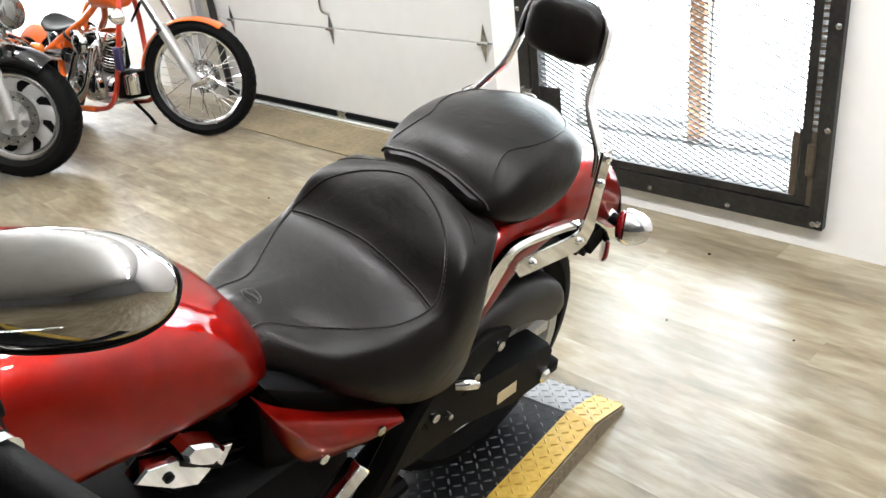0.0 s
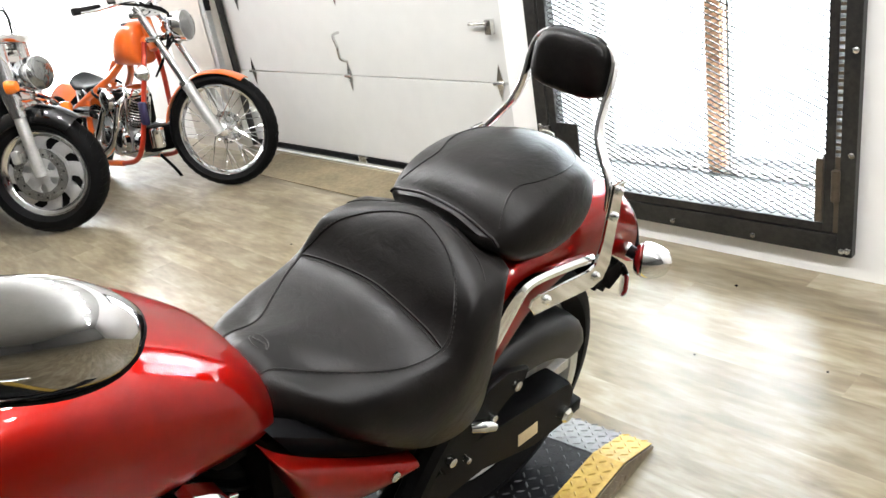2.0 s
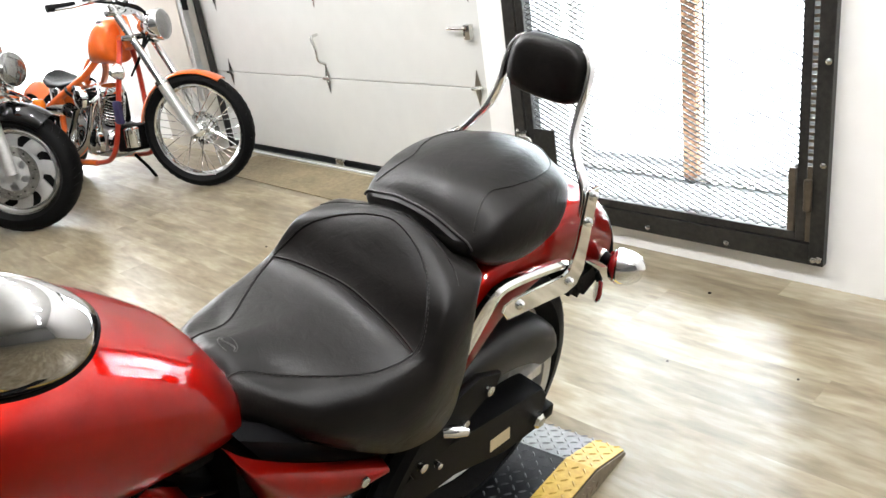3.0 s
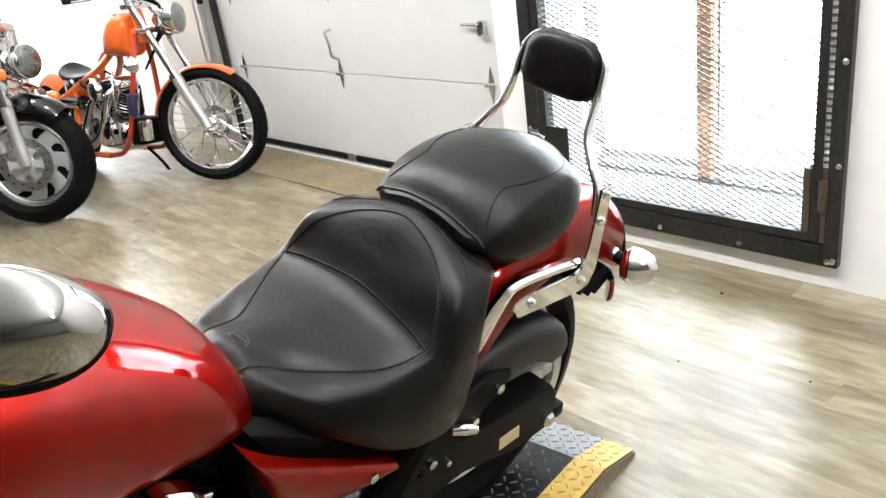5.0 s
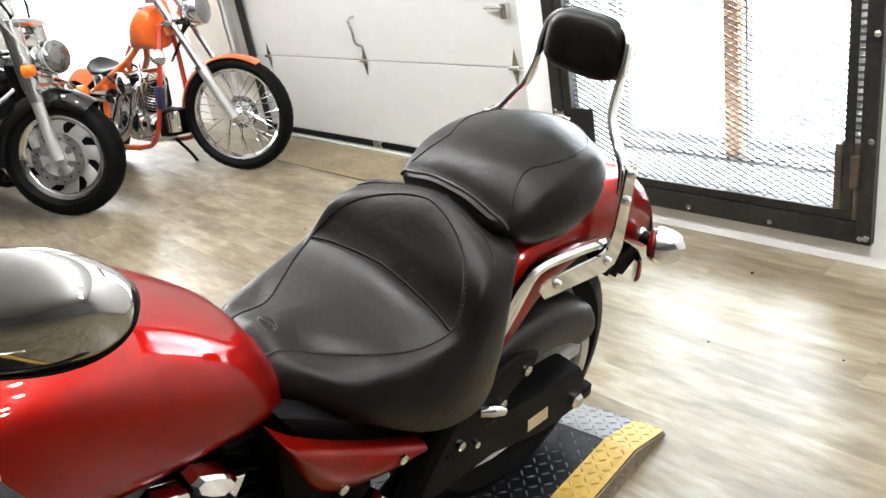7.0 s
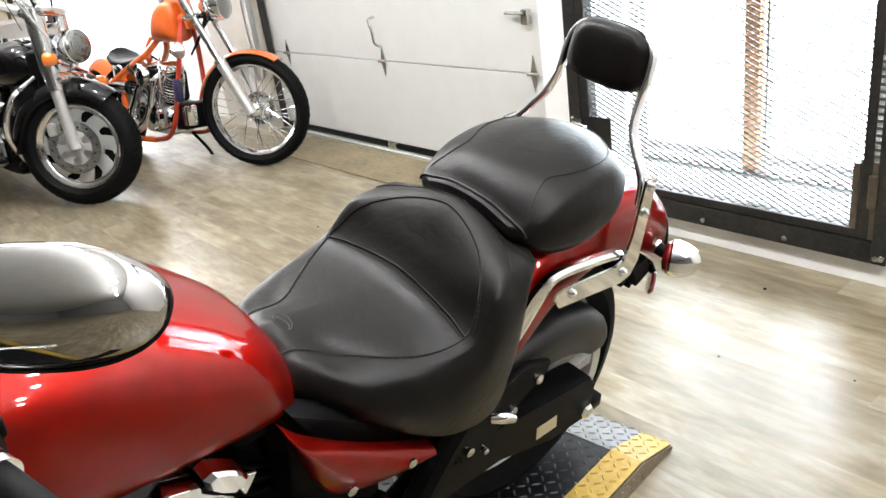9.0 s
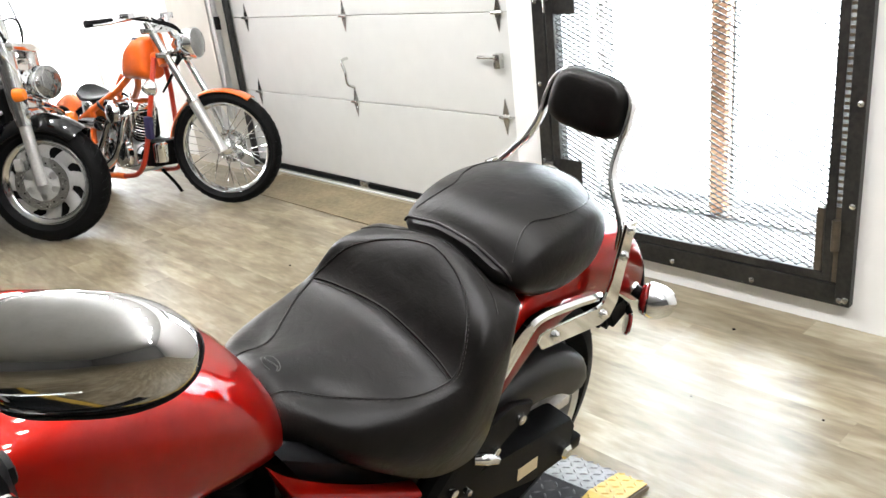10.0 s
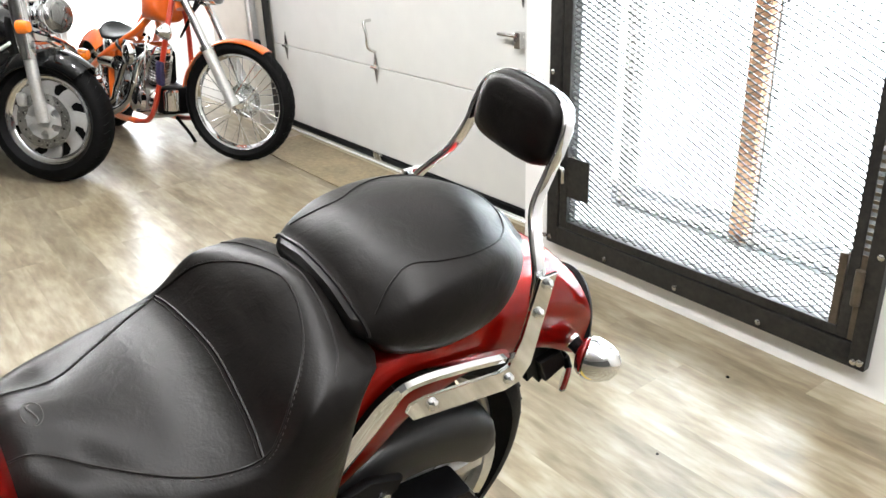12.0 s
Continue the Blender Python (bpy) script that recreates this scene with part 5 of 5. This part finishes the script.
part("handlebar", Shape().tube([(-0.37, 0.475, 1.06), (-0.26, 0.38, 1.065), (-0.12, 0.29, 1.075), (-0.08, 0.285, 1.03), (0.08, 0.285, 1.03), (0.12, 0.29, 1.075), (0.26, 0.38, 1.065), (0.37, 0.475, 1.06)], 0.0125, 10, 60), CHROME, chop, "chrome handlebar")
head = part("headlight", Shape().lathe([(0.02, 0.12), (0.055, 0.09), (0.082, 0.03), (0.088, -0.02), (0.084, -0.03)], (0, 0.10, 0.915), (0, 1, 0), 28), CHROME, chop, "chrome headlight shell")
part("lens", Shape().lathe([(0.083, 0.0), (0.07, -0.012), (0.04, -0.02), (0.002, -0.022)], (0, 0.072, 0.915), (0, 1, 0), 28), LENS, head, "clear headlight lens")
part("headlight_bracket", Shape().tube([(0, 0.24, 0.88), (0, 0.16, 0.84), (0, 0.12, 0.84)], 0.014, 8), CHROME, chop)
for k in range(3):
    part("cable", Shape().tube([(-0.2 + 0.1 * k, 0.32, 1.07), (-0.06 + 0.05 * k, 0.14, 1.0 - 0.03 * k), (-0.04, 0.22, 0.78), (0.05, 0.36, 0.66)], 0.006, 8), BLACKPLASTIC, chop)
HOLD = Matrix()
rings = []
for b, w, z0, z1 in ((0.52, 0.045, 0.77, 0.92), (0.535, 0.078, 0.745, 0.962), (0.575, 0.100, 0.735, 0.978), (0.63, 0.108, 0.735, 0.968), (0.70, 0.102, 0.735, 0.925), (0.77, 0.08, 0.735, 0.86), (0.83, 0.045, 0.74, 0.80)):
    ring = []
    for t in np.linspace(0, 2 * math.pi, 32, endpoint=False):
        ct, st = math.cos(t), math.sin(t)
        ring.append((w * math.copysign(abs(ct) ** 0.7, ct), b, (z0 + z1) / 2 + (z1 - z0) / 2 * math.copysign(abs(st) ** 0.75, st)))
    rings.append(ring)
rs = np.array(rings)
rs = [[tuple(v) for v in r] for r in spline(rs.reshape(len(rs), -1), 26).reshape(26, 32, 3)]
tk = part("fuel_tank", Shape().loft(rs), ORANGE, chop, "glossy orange fuel tank", True, 60)
part("filler_cap", Shape().lathe([(0.03, 0), (0.03, 0.012), (0.02, 0.018), (0.002, 0.02)], (-0.05, 0.60, 0.958), (0, 0, 1), 18), CHROME, tk)
part("backbone", Shape().tube([(0, 0.45, 0.88), (0, 0.85, 0.78), (0, 1.05, 0.62)], 0.026, 12), ORANGE, chop)
part("steering_head", Shape().tube([(0, 0.47, 0.98), (0, 0.41, 0.82)], 0.034, 14), ORANGE, chop)
for sg in (1, -1):
    part("down_tube", Shape().tube([(sg * 0.03, 0.47, 0.86), (sg * 0.09, 0.49 + sg * 0.05, 0.66), (sg * 0.12, 0.55 + sg * 0.03, 0.34), (sg * 0.13, 0.62, 0.21), (sg * 0.13, 0.8, 0.17)], 0.0145, 10), REDTUBE, chop, "red-orange down tube")
    part("lower_rail", Shape().tube([(sg * 0.13, 0.8, 0.17), (sg * 0.14, 1.15, 0.17), (sg * 0.14, 1.54, 0.32)], 0.018, 10), ORANGE, chop)
    part("seat_rail", Shape().tube([(sg * 0.02, 0.78, 0.76), (sg * 0.07, 0.90, 0.66), (sg * 0.14, 1.22, 0.50), (sg * 0.145, 1.54, 0.34)], 0.02, 10), ORANGE, chop, "orange seat rail")
    part("seat_post", Shape().tube([(sg * 0.12, 1.12, 0.56), (sg * 0.13, 1.14, 0.40), (sg * 0.14, 1.12, 0.18)], 0.017, 10), ORANGE, chop)
st = Shape()
rings = []
for b, w, z in ((1.01, 0.05, 0.625), (1.06, 0.09, 0.612), (1.15, 0.12, 0.60), (1.27, 0.13, 0.605), (1.36, 0.11, 0.635), (1.40, 0.07, 0.66)):
    rings.append([(w * math.cos(t), b, z + 0.028 * math.sin(t)) for t in np.linspace(0, 2 * math.pi, 24, endpoint=False)])
part("seat", st.loft(rings), BLACKPLASTIC, chop, "small black solo seat", True, 60)
part("oil_tank", Shape().box(-0.10, 1.12, 0.40, 0.10, 1.28, 0.62, 0.04), ORANGE, chop, "orange oil tank")
part("crankcase", Shape().box(-0.10, 0.68, 0.19, 0.10, 1.02, 0.38, 0.05), ALLOY, chop, "polished crankcase")
part("front_cover", Shape().lathe([(0.075, 0), (0.075, 0.02), (0.06, 0.035), (0.02, 0.04), (0.002, 0.041)], (-0.03, 0.69, 0.29), (0, -1, 0), 28), CHROME, chop, "round chrome front cover")
part("primary_cover", Shape().prism([(0.66, 0.22), (0.62, 0.30), (0.66, 0.38), (0.9, 0.40), (1.18, 0.36), (1.22, 0.28), (1.18, 0.22), (0.9, 0.20)], "x", 0.11, 0.17, 0.015), CHROME, chop)
part("timing_cover", Shape().lathe([(0.09, 0.0), (0.09, 0.03), (0.07, 0.045), (0.002, 0.05)], (-0.11, 0.78, 0.31), (-1, 0, 0), 28), CHROME, chop, "chrome timing cover")
for b, an in ((0.745, -0.42), (0.875, 0.42)):
    d = (0, math.sin(an), math.cos(an))
    cyl = part("cylinder", Shape().lathe([(0.052, 0.0), (0.052, 0.19), (0.045, 0.2)], (-0.02, b, 0.39), d, 24), DARK, chop, "dark cylinder with bright fins")
    for k in range(9):
        part("fin", Shape().lathe([(0.066, 0.022 + 0.0185 * k), (0.074 - 0.0012 * k, 0.025 + 0.0185 * k), (0.066, 0.029 + 0.0185 * k)], (-0.02, b, 0.39), d, 28), STEEL, cyl)
    hb, hc = b + 0.215 * d[1], 0.39 + 0.215 * d[2]
    box = part("rocker_box", Shape().lathe([(0.002, -0.085), (0.03, -0.08), (0.044, -0.05), (0.046, 0.04), (0.03, 0.06), (0.002, 0.065)], (-0.03, hb, hc), (1, 0, 0), 24), CHROME, chop, "chrome rounded rocker box")
    part("head_bolt", Shape().lathe([(0.010, 0), (0.010, 0.010), (0.006, 0.014), (0.001, 0.015)], (-0.112, hb, hc), (-1, 0, 0), 10), DARK, box)
    for a, e in ((-0.098, -0.018), (-0.112, 0.016)):
        part("pushrod", Shape().tube([(a, 0.81 + e + (b - 0.81) * 0.25, 0.36), (a + 0.01, hb + e, hc - 0.02)], 0.010, 10), CHROME, chop, "chrome pushrod tube")
for b, c, r in ((0.965, 0.315, 0.068), (0.845, 0.285, 0.05), (1.12, 0.30, 0.055)):
    part("side_cap", Shape().lathe([(r, 0), (r, 0.018), (r * 0.82, 0.03), (r * 0.3, 0.036), (0.002, 0.037)], (-0.105, b, c), (-1, 0, 0), 30), CHROME, chop, "round chrome engine cap")
for k, pts in enumerate(([(-0.12, 0.99, 0.36), (-0.14, 1.02, 0.46), (-0.13, 1.12, 0.50), (-0.11, 1.18, 0.56)], [(-0.11, 0.70, 0.34), (-0.14, 0.64, 0.42), (-0.13, 0.63, 0.55), (-0.08, 0.70, 0.66)], [(-0.12, 0.88, 0.52), (-0.15, 0.96, 0.58), (-0.12, 1.04, 0.60)], [(-0.13, 0.80, 0.30), (-0.15, 0.72, 0.24), (-0.12, 0.60, 0.26)])):
    part("oil_line", Shape().tube(pts, 0.007 if k % 2 else 0.009, 8), STEEL if k % 2 else BLACKPLASTIC, chop)
air = part("air_cleaner", Shape().lathe([(0.062, 0), (0.066, 0.016), (0.056, 0.036), (0.02, 0.044), (0.002, 0.045)], (-0.12, 0.835, 0.545), (-1, 0, 0), 32), CHROME, chop, "round chrome air cleaner")
part("cover_screw", Shape().lathe([(0.009, 0.0), (0.007, 0.005), (0.001, 0.006)], (-0.165, 0.835, 0.545), (-1, 0, 0), 10), DARK, air)
part("engine_core", Shape().box(-0.01, 0.70, 0.38, 0.09, 1.0, 0.58, 0.03), DARK, chop, "dark engine centre")
part("gearbox", Shape().box(-0.10, 1.02, 0.22, 0.10, 1.30, 0.42, 0.04), ALLOY, chop, "polished gearbox")
part("starter", Shape().tube([(-0.12, 1.05, 0.47), (-0.12, 1.27, 0.47)], 0.045, 18), CHROME, chop, "chrome starter motor")
part("carburettor", Shape().tube([(-0.06, 0.83, 0.55), (-0.13, 0.83, 0.57)], 0.03, 14), BLACKMETAL, chop)
part("battery_box", Shape().box(-0.13, 1.14, 0.44, -0.09, 1.26, 0.60, 0.015), CHROME, chop, "chrome battery side")
part("regulator", Shape().box(-0.11, 0.455, 0.255, 0.07, 0.56, 0.40, 0.012), BLACKMETAL, chop, "black regulator with chrome cap")
part("oil_filter", Shape().lathe([(0.04, 0), (0.042, 0.01), (0.042, 0.1), (0.03, 0.11)], (-0.075, 0.435, 0.285), (0, 0, 1), 20), CHROME, chop, "chrome oil filter")
part("cloth_pouch", Shape().box(-0.15, 0.39, 0.42, -0.12, 0.46, 0.55, 0.014), PURPLE, chop, "dark blue cloth hanging from the frame")
part("horn", Shape().lathe([(0.045, 0), (0.048, 0.012), (0.03, 0.04), (0.015, 0.06)], (-0.08, 0.44, 0.70), (-1, -0.2, 0), 20), STEEL, chop)
for k, (e, z) in enumerate(((0.12, 0.0), (-0.04, -0.055))):
    part("exhaust", Shape().tube([(-0.05, 0.72 + e, 0.56), (-0.13, 0.74 + e, 0.52), (-0.15, 0.86 + e, 0.36 + z), (-0.165, 1.05, 0.25 + z), (-0.17, 1.35, 0.235 + z), (-0.17, 1.72, 0.25 + z)], [0.021, 0.023, 0.025, 0.027, 0.029, 0.03], 14, 50), CHROME, chop, "chrome exhaust pipe")
part("kickstand", Shape().tube([(0.10, 0.78, 0.18), (0.17, 0.76, 0.08), (0.21, 0.75, 0.004)], 0.010, 8), BLACKMETAL, chop)

# ---- black cruiser ----
BLK = pose(-4.448, 1.161, 0) @ pose(0, 0, 0, 0, 0, 95) @ pose(0, 0, 0, 0, 8, 0) @ pose(0, -0.1, 0)
BLK_FORK = BLK.inverted() @ pose(-4.40, 1.235, 0) @ pose(0, 0, 0, 0, 0, 138) @ pose(0, 0, 0, 0, 8, 0)
blk = thing("cruiser", BLK, "black and chrome cruiser motorcycle with amber signals", "motorcycle")
wheel(blk, 1.66, 0.325, 0.325, 0.165, 0.22, "slotted", tyre_label="wide black rear tyre")
arc_fender(1.66, 0.325, 0.39, 0.22, 0.1, 2.4, "rear_fender", BLACKPAINT, blk, "gloss black rear fender", 0.45)
for sg in (1, -1):
    part("engine_guard", Shape().tube([(sg * 0.06, 0.22, 0.70), (sg * 0.20, 0.20, 0.60), (sg * 0.24, 0.24, 0.42), (sg * 0.14, 0.32, 0.24)], 0.016, 10), CHROME, blk, "chrome engine guard")
    part("footboard", Shape().box(sg * 0.27 - 0.06, 0.42, 0.24, sg * 0.27 + 0.06, 0.72, 0.262, 0.008), BLACKPLASTIC, blk, "black footboard")
    part("saddlebag", Shape().box(sg * 0.25 - 0.08, 1.35, 0.42, sg * 0.25 + 0.08, 1.80, 0.70, 0.04), LEATHER, blk, "black leather saddlebag")
HOLD = BLK_FORK
wheel(blk, -0.01, 0.325, 0.325, 0.145, 0.225, "slotted", tyre_label="wide black front tyre")
disc_brake(blk, -0.01, 0.325, -0.078, 0.142)
part("brake_caliper", Shape().box(-0.118, 0.055, 0.40, -0.08, 0.10, 0.47, 0.014), ALLOY, blk, "silver brake caliper")
arc_fender(-0.01, 0.325, 0.365, 0.19, 0.0, 2.35, "front_fender", BLACKPAINT, blk, "gloss black front fender", 0.45)
for sg in (1, -1):
    leg = part("fork_leg", Shape().tube([(sg * 0.115, -0.03, 0.32), (sg * 0.115, -0.01, 0.63)], [0.029, 0.03], 14), ALLOY, blk, "silver lower fork leg")
    part("fork_cover", Shape().tube([(sg * 0.115, -0.01, 0.63), (sg * 0.115, 0.01, 1.04)], [0.040, 0.050], 18), POLISHED, blk, "wide chrome fork cover")
    sz = 0.64 if sg > 0 else 0.785
    part("signal_bar", Shape().tube([(0, -0.07, 0.735), (sg * 0.10, -0.09, 0.735 + (sz - 0.735) * 0.4), (sg * 0.23, -0.075, sz)], 0.013, 10), CHROME, blk, "chrome signal bar")
    part("turn_signal", Shape().lathe([(0.002, 0.045), (0.025, 0.036), (0.034, 0.01), (0.034, -0.015)], (sg * 0.25, -0.08, sz), (0, -1, 0), 20), AMBER, blk, "amber turn signal")
    part("mirror", Shape().lathe([(0.05, 0), (0.055, -0.01), (0.04, -0.03), (0.01, -0.04)], (sg * 0.40, 0.24, 1.36), (0, 1, 0), 20), CHROME, blk)
    part("mirror_stem", Shape().tube([(sg * 0.30, 0.28, 1.18), (sg * 0.36, 0.25, 1.27), (sg * 0.40, 0.23, 1.34)], 0.007, 8), CHROME, blk)
    part("grip", Shape().tube([(sg * 0.33, 0.32, 1.17), (sg * 0.45, 0.42, 1.15)], 0.019, 12), RUBBER, blk)
    part("windshield_rod", Shape().tube([(sg * 0.13, -0.04, 0.90), (sg * 0.20, 0.04, 1.10), (sg * 0.19, 0.10, 1.34)], 0.007, 8), CHROME, blk)
    part("hose", Shape().tube([(sg * 0.3, 0.28, 1.17), (sg * 0.16, 0.05, 1.18), (sg * 0.06, 0.0, 0.96), (sg * 0.05, 0.04, 0.68)], 0.007, 8), BLACKPLASTIC, blk)
head = part("headlight", Shape().lathe([(0.02, 0.15), (0.06, 0.12), (0.085, 0.04), (0.092, -0.02), (0.088, -0.035)], (0, -0.10, 0.84), (0.42, 1, 0.05), 30), CHROME, blk, "large chrome headlight")
part("lens", Shape().lathe([(0.087, 0.0), (0.072, -0.016), (0.04, -0.026), (0.002, -0.028)], (-0.0130, -0.131, 0.8385), (0.42, 1, 0.05), 30), LENS, head, "clear headlight lens")
part("handlebar", Shape().tube([(-0.45, 0.42, 1.15), (-0.33, 0.32, 1.17), (-0.20, 0.16, 1.19), (-0.10, 0.09, 1.10), (0, 0.08, 1.06), (0.10, 0.09, 1.10), (0.20, 0.16, 1.19), (0.33, 0.32, 1.17), (0.45, 0.42, 1.15)], 0.0135, 10), CHROME, blk, "chrome handlebar")
part("nacelle", Shape().prism([(-0.12, 0.70), (0.12, 0.70), (0.15, 0.98), (-0.15, 0.98)], "y", -0.015, 0.05, 0.012), CHROME, blk, "chrome fork nacelle")
part("master_cylinder", Shape().box(-0.30, 0.20, 1.19, -0.22, 0.27, 1.24, 0.01), CHROME, blk)
part("upper_yoke", Shape().box(-0.15, -0.06, 1.0, 0.15, 0.08, 1.05, 0.02), CHROME, blk)
part("lower_yoke", Shape().box(-0.14, -0.06, 0.66, 0.14, 0.03, 0.72, 0.015), CHROME, blk)
scr = part("windshield", Shape().loft([[(x, -0.02 + 0.9 * x * x + 0.28 * (z - 0.95), z) for x in np.linspace(-0.24 + 0.06 * abs(z - 1.15), 0.24 - 0.06 * abs(z - 1.15), 13)] + [(x, -0.015 + 0.9 * x * x + 0.28 * (z - 0.95), z) for x in np.linspace(0.24 - 0.06 * abs(z - 1.15), -0.24 + 0.06 * abs(z - 1.15), 13)] for z in np.linspace(0.94, 1.38, 9)]), GLASS, blk, "clear windshield")
scr.visible_shadow = False
HOLD = Matrix()
rings = []
for b, w, z0, z1 in ((0.26, 0.08, 0.68, 0.80), (0.34, 0.15, 0.64, 0.86), (0.48, 0.19, 0.62, 0.885), (0.68, 0.185, 0.62, 0.87), (0.86, 0.14, 0.63, 0.82), (0.98, 0.08, 0.65, 0.76)):
    rings.append([(w * math.copysign(abs(math.cos(t)) ** 0.75, math.cos(t)), b, (z0 + z1) / 2 + (z1 - z0) / 2 * math.copysign(abs(math.sin(t)) ** 0.8, math.sin(t))) for t in np.linspace(0, 2 * math.pi, 32, endpoint=False)])
rs = np.array(rings)
rs = [[tuple(v) for v in r] for r in spline(rs.reshape(len(rs), -1), 24).reshape(24, 32, 3)]
tk = part("fuel_tank", Shape().loft(rs), BLACKPAINT, blk, "gloss black fuel tank", True, 60)
part("tank_console", Shape().box(-0.035, 0.40, 0.868, 0.035, 0.70, 0.896, 0.012), CHROME, tk, "chrome tank console")
rings = []
for b, w, z0, z1 in ((0.93, 0.10, 0.66, 0.78), (1.0, 0.16, 0.64, 0.75), (1.14, 0.19, 0.62, 0.74), (1.26, 0.19, 0.64, 0.80), (1.34, 0.16, 0.70, 0.86), (1.5, 0.14, 0.74, 0.85), (1.66, 0.10, 0.74, 0.83)):
    rings.append([(w * math.copysign(abs(math.cos(t)) ** 0.6, math.cos(t)), b, (z0 + z1) / 2 + (z1 - z0) / 2 * math.copysign(abs(math.sin(t)) ** 0.7, math.sin(t))) for t in np.linspace(0, 2 * math.pi, 28, endpoint=False)])
part("seat", Shape().loft(rings), LEATHER, blk, "black touring seat", True, 60)
part("steering_neck", Shape().box(-0.07, 0.18, 0.50, 0.07, 0.44, 0.84, 0.04), DARK, blk, "black neck shroud")
part("radiator_shroud", Shape().box(-0.15, 0.22, 0.28, 0.15, 0.36, 0.66, 0.03), DARK, blk, "black radiator shroud")
part("side_panel", Shape().box(-0.17, 0.95, 0.36, 0.17, 1.36, 0.66, 0.06), BLACKPAINT, blk, "gloss black side panel")
part("backrest", Shape().box(-0.16, 1.28, 0.80, 0.16, 1.40, 1.02, 0.055), LEATHER, blk, "black padded rider backrest")
for k in range(12):
    part("stud", Shape().lathe([(0.009, 0), (0.008, 0.004), (0.001, 0.006)], (-0.188, 0.98 + 0.03 * k, 0.665 + 0.003 * (k - 5) ** 2 / 6), (-1, 0, 0), 10), CHROME, blk, "chrome stud")
part("lower_case", Shape().box(-0.16, 0.50, 0.14, 0.16, 1.15, 0.30, 0.05), DARK, blk, "black crankcase")
part("case_cover", Shape().prism([(0.52, 0.22), (0.54, 0.34), (0.62, 0.40), (0.78, 0.38), (0.98, 0.34), (1.06, 0.26), (1.0, 0.19), (0.7, 0.17)], "x", -0.165, -0.195, 0.012), CHROME, blk, "chrome engine side cover")
part("engine", Shape().box(-0.13, 0.48, 0.20, 0.13, 1.0, 0.48, 0.05), DARK, blk, "black engine block")
part("radiator", Shape().box(-0.13, 0.36, 0.36, 0.13, 0.42, 0.66, 0.01), BLACKMETAL, blk)
for b, an in ((0.62, -0.45), (0.82, 0.45)):
    d = (0, math.sin(an), math.cos(an))
    cyl = part("cylinder", Shape().lathe([(0.07, 0.0), (0.07, 0.2), (0.05, 0.21)], (0, b, 0.42), d, 24), DARK, blk, "black finned cylinder")
    for k in range(7):
        part("fin", Shape().lathe([(0.09, 0.018 + 0.024 * k), (0.094, 0.021 + 0.024 * k), (0.09, 0.026 + 0.024 * k)], (0, b, 0.42), d, 28), STEEL, cyl)
    part("rocker_box", Shape().box(-0.09, b - 0.06 + 0.22 * d[1], 0.60, 0.09, b + 0.06 + 0.22 * d[1], 0.68, 0.025), CHROME, blk, "chrome rocker cover")
part("air_cleaner", Shape().lathe([(0.09, 0), (0.1, 0.02), (0.08, 0.06), (0.02, 0.07)], (-0.10, 0.73, 0.60), (-1, 0, 0), 32), CHROME, blk, "chrome air cleaner")
part("side_case", Shape().lathe([(0.11, 0), (0.11, 0.03), (0.08, 0.05), (0.002, 0.055)], (-0.13, 0.68, 0.34), (-1, 0, 0), 32), CHROME, blk, "round chrome engine cover")
for k in range(2):
    part("exhaust", Shape().tube([(-0.09, 0.54 + 0.30 * k, 0.56), (-0.17, 0.55 + 0.30 * k, 0.52), (-0.19, 0.66 + 0.27 * k, 0.38), (-0.20, 0.95 + 0.1 * k, 0.25 + 0.06 * k), (-0.21, 1.9, 0.24 + 0.08 * k)], [0.024, 0.026, 0.03, 0.036, 0.042], 14, 50), CHROME, blk, "chrome exhaust pipe")
for sg in (1, -1):
    part("down_tube", Shape().tube([(sg * 0.04, 0.40, 0.86), (sg * 0.10, 0.44, 0.4), (sg * 0.12, 0.5, 0.2), (sg * 0.13, 1.1, 0.18), (sg * 0.13, 1.66, 0.33)], 0.02, 10), BLACKMETAL, blk)
# ---- floor planks ----
rng = random.Random(4)
PW, PL = 0.127, 1.22
plank_meshes = {}
floor_ob = bpy.data.objects["floor"]


def plank_mesh(length):
    key = round(length, 2)
    if key not in plank_meshes:
        x, y = length / 2 - 0.00005, PW / 2 - 0.00005
        v = [(-x, -y, -0.003), (x, -y, -0.003), (x, y, -0.003), (-x, y, -0.003), (-x, -y, 0), (x, -y, 0), (x, y, 0), (-x, y, 0)]
        me = bpy.data.meshes.new("plank")
        me.from_pydata(v, [], [(4, 5, 6, 7), (0, 1, 5, 4), (1, 2, 6, 5), (2, 3, 7, 6), (3, 0, 4, 7)])
        me.materials.append(PLANK)
        plank_meshes[key] = me
    return plank_meshes[key]


y = WALL_Y - PW / 2 + 0.14
row = 0
while y > -1.1:
    x = -6.35 - rng.choice([0.0, 0.3, 0.61, 0.92])
    while x < 1.2:
        x0, x1 = max(x, WEST_X), x + PL
        if x1 - x0 > 0.05 and not (y > WALL_Y and x1 > GARAGE_X1):
            ob = new("plank", plank_mesh(x1 - x0))
            ob.location = ((x0 + x1) / 2, y, 0)
            ob.parent = floor_ob
        x = x1
    y -= PW
    row += 1
